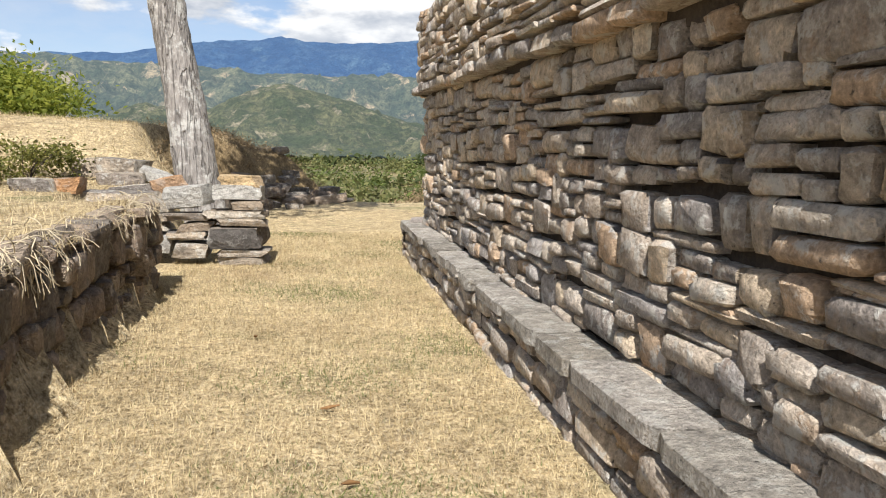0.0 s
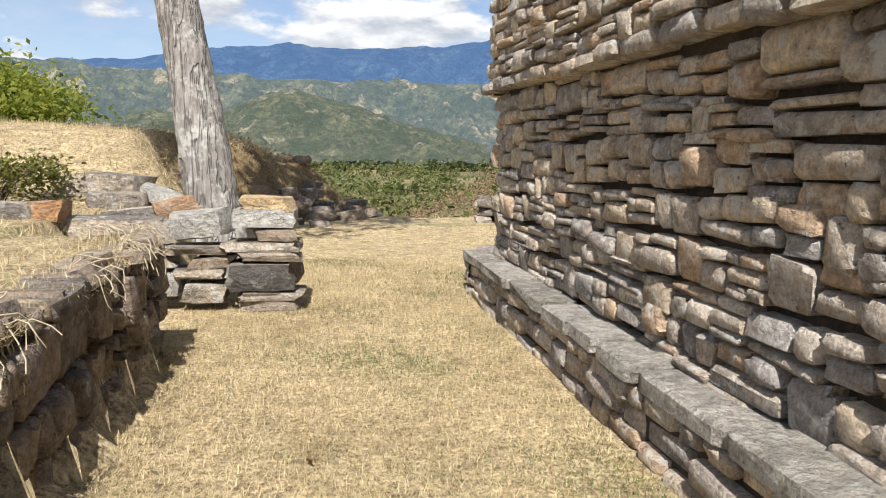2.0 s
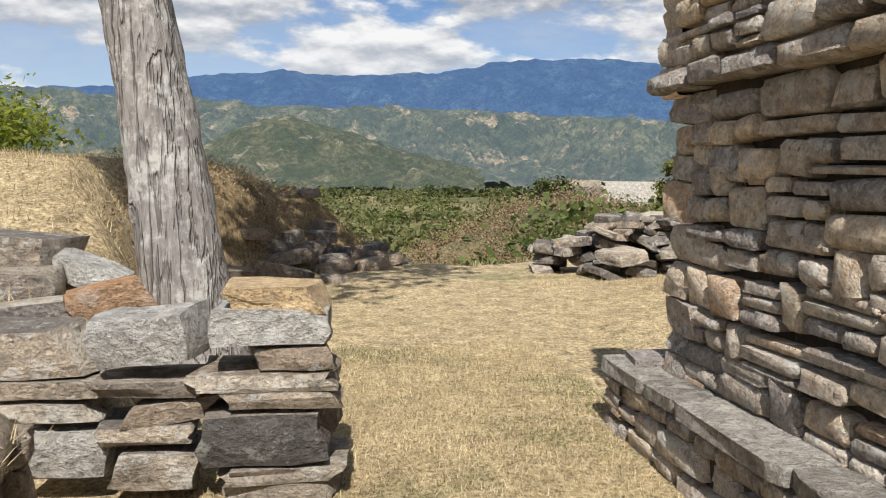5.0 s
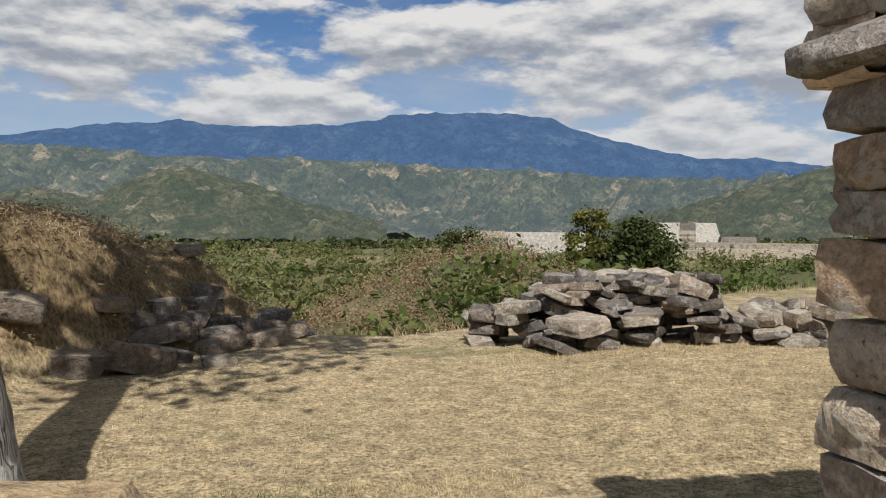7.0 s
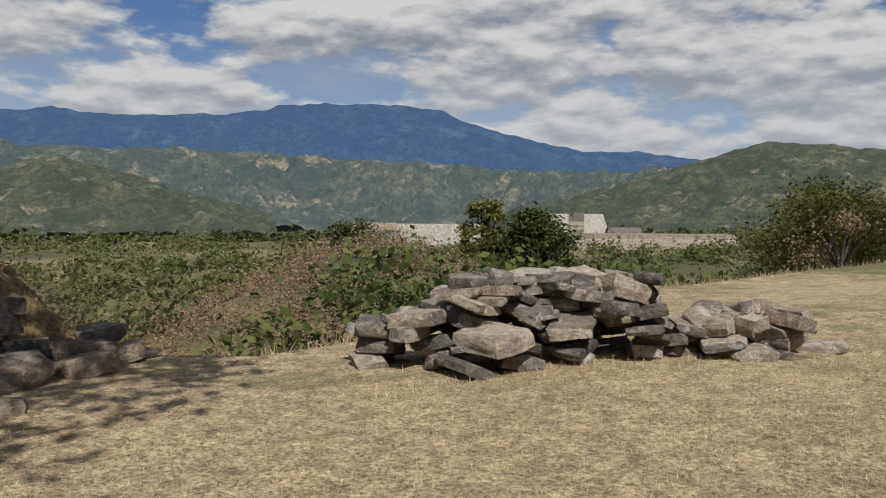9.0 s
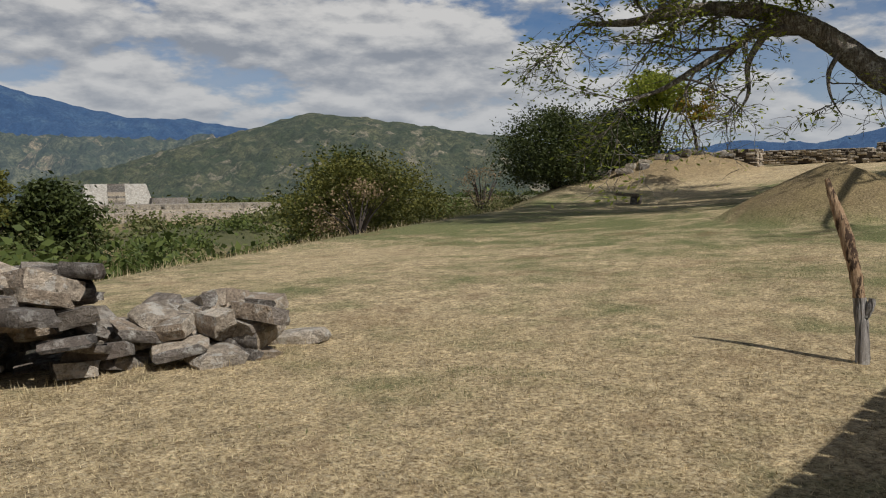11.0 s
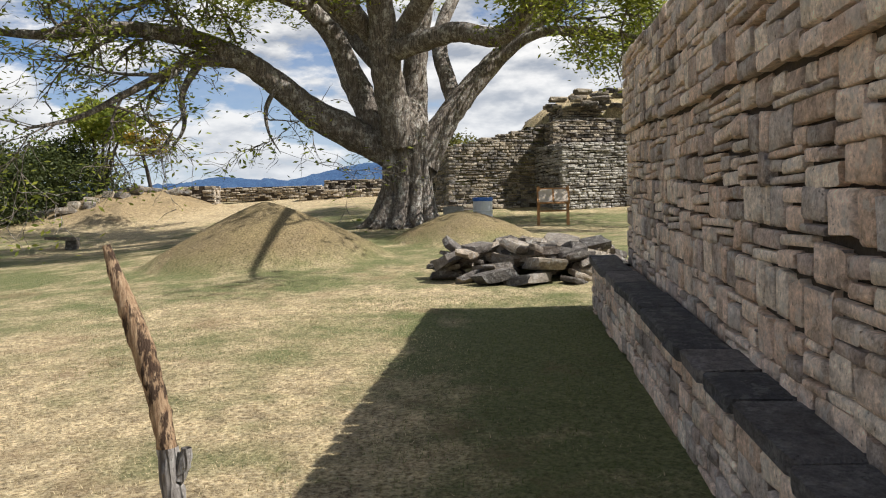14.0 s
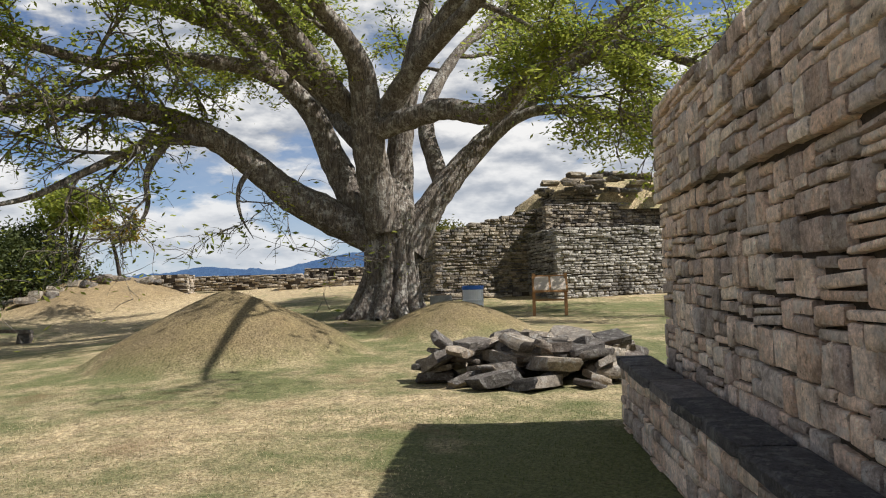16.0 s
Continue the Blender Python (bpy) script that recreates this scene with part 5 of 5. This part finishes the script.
def ruin_cap():
    """Earth and fallen stone on top of the ruin."""
    rng = np.random.default_rng(125)
    bm = bmesh.new()
    bmesh.ops.create_grid(bm, x_segments=30, y_segments=30, size=1)
    for v in bm.verts:
        x, y = v.co.x, v.co.y
        h = max(0.0, 1 - (x * x + y * y)) ** 0.7
        v.co = (42.4 + 2.8 * x, 3.4 + 4.0 * y, 5.2 + 1.75 * h + 0.35 * noise.noise(Vector((x * 4, y * 4, 0))) * h)
    ob = part("earth_cap", bm, GROUND, None, smooth=True)
    tagged(ob, "dry grassy earth on top of the ruin", "earth", kind="structure")
    for k in range(46):
        u = rng.uniform(-0.9, 0.9)
        loose_stone(rng, (41.0 - 1.0 * math.sqrt(1 - u * u) + rng.normal(0, 0.4) - 0.3 * u, 3.2 + 3.4 * u, 5.9 + 0.9 * math.sqrt(1 - u * u) * rng.random()), (0.5, rng.uniform(0.4, 0.9), 0.2), (0, rng.normal(0, 8), rng.uniform(-20, 20)), FAR_STONE, "stone", "", ob)


ruin_cap()
TAN_STONE = stone_material("tan_terrace_stone", [(0.36, 0.30, 0.225), (0.43, 0.355, 0.265), (0.28, 0.235, 0.18), (0.48, 0.40, 0.30)], 0.3, 0.4, 1.2, 0.5)
FLAT_LAID += (TAN_STONE,)
masonry_block("low_wall", "long low terrace wall of tan stone", [(50.0, 25.0), (50.0, 17.6), (52, 17.6), (52, 25.0)], 2.6, 3.35, TAN_STONE, 131, [0, 1], (0.08, 0.16), "stone wall")
masonry_block("low_wall", "stepped tan stone terrace wall, lower tier", [(47.6, 18.4), (47.6, 9.0), (50, 9.0), (50, 18.4)], 2.3, 3.05, TAN_STONE, 132, [0, 3], (0.08, 0.16), "stone wall")
masonry_block("low_wall", "stepped tan stone terrace wall, upper tier", [(48.3, 17.2), (48.3, 9.0), (50, 9.0), (50, 17.2)], 3.0, 3.55, TAN_STONE, 133, [0, 3], (0.08, 0.16), "stone wall")
masonry_block("low_wall", "broken stub of tan stone wall", [(46.8, 24.4), (46.8, 22.6), (48, 22.6), (48, 24.4)], 2.2, 3.35, TAN_STONE, 134, [0, 1, 3], (0.1, 0.18), "stone wall")

WHITE_STONE = stone_material("restored_stone", [(0.40, 0.37, 0.31), (0.45, 0.42, 0.36), (0.36, 0.33, 0.28)], 0.3, 0.3, 1.0, 0.2)


def frustum(name, label, cx, cy, z0, half0, half1, height, mat, category, tiers=1, yaw=0.0):
    top = empty(name, label, category, (cx, cy, z0))
    top.rotation_euler = (0, 0, yaw)
    for k in range(tiers):
        a, b = k / tiers, (k + 1) / tiers
        ha = [h0 + (h1 - h0) * a for h0, h1 in zip(half0, half1)]
        hb = [h * 0.97 for h in ha] if tiers > 1 else half1
        bm = bmesh.new()
        lo = [bm.verts.new((sx * ha[0], sy * ha[1], height * a)) for sx, sy in ((-1, -1), (1, -1), (1, 1), (-1, 1))]
        hi = [bm.verts.new((sx * hb[0], sy * hb[1], height * b)) for sx, sy in ((-1, -1), (1, -1), (1, 1), (-1, 1))]
        bm.faces.new(hi)
        for i in range(4):
            bm.faces.new((lo[i], lo[(i + 1) % 4], hi[(i + 1) % 4], hi[i]))
        part("tier", bm, mat, top)
    return top


pyr = frustum("pyramid", "restored pale stone pyramid with a central stair", 97.0, 160.0, -4.2, (7.5, 6.0), (5.6, 4.2), 6.4, WHITE_STONE, "pyramid", 1, -0.5)
stair = new("stair")
stair.parent = pyr
for _k in range(16):
    _bm = bmesh.new()
    slab_box(_bm, [(-1.6, -6.2 + 0.12 * _k), (1.6, -6.2 + 0.12 * _k), (1.6, -4.2), (-1.6, -4.2)], 0.4 * _k, 0.4 * _k + 0.4)
    part("step", _bm, FAR_STONE, stair)
frustum("platform", "long stepped stone terrace in the valley", 84.0, 122.0, -3.6, (17.0, 5.0), (15.5, 4.0), 2.4, FAR_STONE, "terrace", 3, -0.55)
frustum("platform", "long low stone platform before the pyramid", 74.0, 112.0, -4.0, (12.0, 4.0), (11.0, 3.2), 1.9, FAR_STONE, "terrace", 2, -0.55)
frustum("platform", "small tan stone platform beside the pyramid", 101.0, 148.0, -4.0, (4.0, 3.0), (3.2, 2.4), 3.4, FAR_STONE, "terrace", 1, -0.5)
frustum("platform", "stepped tan terrace among far trees", 37.0, 118.0, -3.4, (4.5, 3.0), (2.6, 2.0), 4.0, FAR_STONE, "terrace", 4, -0.3)
frustum("platform", "pale restored terrace wall in the valley", 46.0, 122.0, -3.2, (9.0, 2.0), (8.4, 1.6), 3.6, WHITE_STONE, "terrace", 1, -0.35)


# ---- things on the lawn ----


def stake():
    """The bent weathered stake in the lawn."""
    x, y = 8.97, 12.07
    g = ground_at(x, y)
    top = empty("stake", "bent weathered wooden stake stripped of its bark", "wooden post", (x, y, g))
    bare, n, sh, p = material("bare_wood", 0.8)
    grain = n.noise(n.vmath("MULTIPLY", p, (1.0, 1.0, 0.12)), 60.0, 6.0, 0.7)
    hole = n.noise(n.vmath("MULTIPLY", p, (1.0, 1.0, 0.3)), 16.0, 5.0, 0.7)
    c = n.mix(n.ramp(grain, (0.35, 0.0), (0.65, 1.0)), (0.20, 0.11, 0.055), (0.50, 0.35, 0.21))
    c = n.mix(n.ramp(hole, (0.50, 0.0), (0.56, 0.95)), c, (0.045, 0.025, 0.015))
    colour(n, sh, c)
    bump(n, sh, n.math("ADD", grain, hole), 0.02, 0.9)
    w = Wood(141)
    w.tube(spline([(0.0, 0.0, -0.1, 0.052), (0.0, 0.01, 0.2, 0.050), (0.01, 0.04, 0.5, 0.048)], 6), 14, 0.06)
    w.done("bark", GREY_BARK, top, "grey bark left at the foot")
    w = Wood(142)
    w.tube(spline([(0.01, 0.035, 0.47, 0.042), (0.03, 0.085, 0.72, 0.045), (0.05, 0.15, 0.95, 0.050), (0.06, 0.21, 1.13, 0.042), (0.08, 0.27, 1.29, 0.030), (0.09, 0.305, 1.40, 0.018)], 7), 14, 0.07)
    w.done("shaft", bare, top, "stripped tan wood with dark hollows")
    w = Wood(143)
    w.tube(spline([(0.0, -0.01, 0.36, 0.03), (0.0, -0.04, 0.44, 0.03), (0.0, -0.05, 0.50, 0.024)], 4), 8, 0.08)
    w.done("stub", GREY_BARK, top)


stake()


def box_bm(sx, sy, sz, bevel=0.01):
    bm = bmesh.new()
    bmesh.ops.create_cube(bm, size=1)
    for v in bm.verts:
        v.co = (v.co.x * sx, v.co.y * sy, v.co.z * sz)
    bmesh.ops.bevel(bm, geom=bm.edges[:], offset=bevel, segments=2, affect="EDGES")
    return bm


def notice():
    """The wooden information board by the ruin."""
    x, y = 31.0, 7.45
    g = ground_at(x, y)
    top = empty("information_board", "slanted wooden information board on two posts", "sign", (x, y, g))
    top.rotation_euler = (0, 0, radians(-4))
    wood = plain("board_wood", (0.36, 0.19, 0.08), 0.6, vary=0.3)
    paper = plain("board_panel", (0.50, 0.42, 0.34), 0.5, vary=0.12)
    for sy in (-0.46, 0.46):
        part("post", box_bm(0.09, 0.09, 1.25), wood, top).location = (0, sy, 0.6)
    tilt = pose(-0.12, 0, 0.92, 0, 38, 0)
    fr = part("frame", box_bm(0.04, 1.02, 0.62), wood, top)
    fr.matrix_local = tilt
    for sy in (-0.24, 0.24):
        pn = part("panel", box_bm(0.01, 0.42, 0.50, 0.002), paper, fr, "faded printed panel behind glass")
        pn.matrix_local = pose(-0.026, sy, 0)
    part("rail", box_bm(0.05, 0.9, 0.05), wood, top).location = (0, 0, 0.45)
    part("rail", box_bm(0.05, 0.9, 0.05), wood, top).location = (0.03, 0, 1.15)


notice()


def drum():
    x, y = 33.4, 9.55
    g = ground_at(x, y)
    top = empty("drum", "white plastic drum with a blue rim", "barrel", (x, y, g))
    white = plain("white_plastic", (0.72, 0.72, 0.70), 0.45, vary=0.08)
    blue = plain("blue_plastic", (0.05, 0.16, 0.50), 0.4, vary=0.1)

    def turned(profile):
        bm = bmesh.new()
        rings = [[bm.verts.new((r * math.cos(a), r * math.sin(a), z)) for a in np.linspace(0, 2 * math.pi, 28, endpoint=False)] for r, z in profile]
        for p, q in zip(rings, rings[1:]):
            for i in range(28):
                bm.faces.new((p[i], p[(i + 1) % 28], q[(i + 1) % 28], q[i]))
        bm.faces.new(rings[-1])
        return bm
    part("body", turned([(0.30, 0), (0.33, 0.05), (0.33, 0.3), (0.345, 0.34), (0.33, 0.38), (0.33, 0.7), (0.32, 0.74)]), white, top, smooth=False)
    part("rim", turned([(0.335, 0.68), (0.35, 0.70), (0.35, 0.79), (0.33, 0.81), (0.30, 0.81), (0.30, 0.76)]), blue, top, "bright blue rim band")
    b = part("block", box_bm(0.5, 0.75, 0.4, 0.03), plain("block_concrete", (0.35, 0.34, 0.31), 0.9), None)
    b.location = (35.4, 10.55, ground_at(35.4, 10.55) + 0.18)
    b.name = "concrete_block"
    tagged(b, "small grey concrete block near the ruin", "block")


drum()


def stone_bench():
    x, y = 34.8, 24.7
    g = ground_at(x, y)
    top = empty("bench", "low dark stone slab bench in the tree's shade", "bench", (x, y, g))
    rng = np.random.default_rng(151)
    loose_stone(rng, (0.1, -0.25, 0.16), (0.5, 0.45, 0.4), (0, 0, 10), DARK_RUBBLE, "support", "", top, 0.85)
    loose_stone(rng, (0, 0.05, 0.40), (0.6, 1.25, 0.14), (2, 2, 6), DARK_RUBBLE, "seat", "", top, 0.9)


stone_bench()


def bank_rocks():
    """Layers of dark rock along the foot of the bank and stones on the knoll."""
    rng = np.random.default_rng(161)

    def rock(x, y, z, w, d, h, yaw=0.0, mat=BANK_STONE, label="dark weathered rock in the foot of the bank"):
        ob = loose_stone(rng, (x, y, ground_at(x, y) + z), (w, d, h), (rng.normal(0, 6), rng.normal(0, 9), yaw), mat, "rock", "", None, rng.uniform(0.55, 0.75))
        tagged(ob, label, "rock", "rocks of the bank")

    rock(-2.35, 17.0, 0.12, 0.75, 0.4, 0.30, 4, BANK_STONE, "squared reddish block at the foot of the bank")
    rock(-1.75, 17.05, 0.12, 0.6, 0.4, 0.28, -3, BANK_STONE, "squared reddish block at the foot of the bank")
    rock(-1.15, 17.15, 0.14, 0.78, 0.4, 0.34, 5, BANK_STONE, "squared reddish block at the foot of the bank")
    rock(-0.35, 17.3, 0.04, 0.42, 0.3, 0.14, 0, PILE_STONE, "flat pale stone lying in the grass")
    for k in range(24):
        t = k / 23
        lift = rng.uniform(0.0, 1.0)
        x = -1.1 + 1.85 * t - 0.45 * lift + rng.normal(0, 0.08)
        y = 17.55 + 2.0 * t ** 1.1 + 0.25 * lift
        rock(x, y, rng.uniform(0.0, 0.12), rng.uniform(0.35, 0.9), rng.uniform(0.3, 0.5), rng.uniform(0.12, 0.26), rng.uniform(-5, 50), DARK_RUBBLE if k % 3 else BANK_STONE, "dark weathered stone among dry grass")
    for x, y in ((-0.75, 19.6), (-0.5, 19.2)):
        rock(x, y, 0.0, 0.42, 0.4, 0.2, 25, DARK_RUBBLE, "dark rock jutting from the top of the bank")
    for k in range(12):
        rock(43.0 + 0.35 * k, 28.6 - 0.42 * k + rng.normal(0, 0.3), 0.05, rng.uniform(0.6, 1.2), 0.6, rng.uniform(0.25, 0.5), 360 * rng.random(), FAR_STONE, "tan rock on the bare knoll")


bank_rocks()


def dry_roots():
    """Withered grass roots hanging over the terrace wall."""
    rng = np.random.default_rng(171)
    straw = plain("withered_root", (0.48, 0.40, 0.27), 0.9, vary=0.2)
    for y, n in ((4.6, 45), (5.4, 22), (6.6, 18), (7.7, 36), (3.6, 30)):
        w = Wood(int(y * 10))
        for _ in range(n):
            p = np.array([-0.12, rng.normal(0, 0.12), rng.uniform(0.0, 0.08)])
            d = np.array([rng.uniform(0.4, 1.0), rng.normal(0, 0.7), rng.uniform(-0.1, 0.5)])
            pts = [(*p, 0.0015)]
            for _k in range(6):
                d = d / np.linalg.norm(d) + rng.normal(0, 0.4, 3) + np.array([-0.06, 0, -0.42])
                p = p + d / np.linalg.norm(d) * rng.uniform(0.03, 0.09)
                p[0] = min(p[0], 0.13)
                pts.append((*p, 0.0015 - 0.0002 * _k))
            w.tube(np.array(pts) * (1, 1, 1, 0.8), 3, 0.0)
        ob = w.done("dry_roots", straw, None)
        ob.location = (-1.5, y, 0.84)
        tagged(ob, "withered straw-coloured grass roots hanging over the wall", "dry grass", kind="stuff")


dry_roots()


def litter():
    rng = np.random.default_rng(181)
    leaf = plain("fallen_leaf", (0.22, 0.12, 0.05), 0.8)
    for x, y in ((0.05, 4.3), (0.35, 2.6), (0.2, 3.3), (-0.4, 6.0)):
        w = Wood(int(abs(x) * 100) + 3)
        w.tube(np.array([(0, 0, 0.02, 0.006), (0.03, 0.04, 0.035, 0.012), (0.04, 0.1, 0.05, 0.004)]), 5)
        ob = w.done("twig", leaf, None)
        ob.location = (x, y, ground_at(x, y))
        ob.rotation_euler = (0, 0, rng.uniform(0, 6))
        tagged(ob, "dry curled brown leaf on the grass", "fallen leaf")


litter()
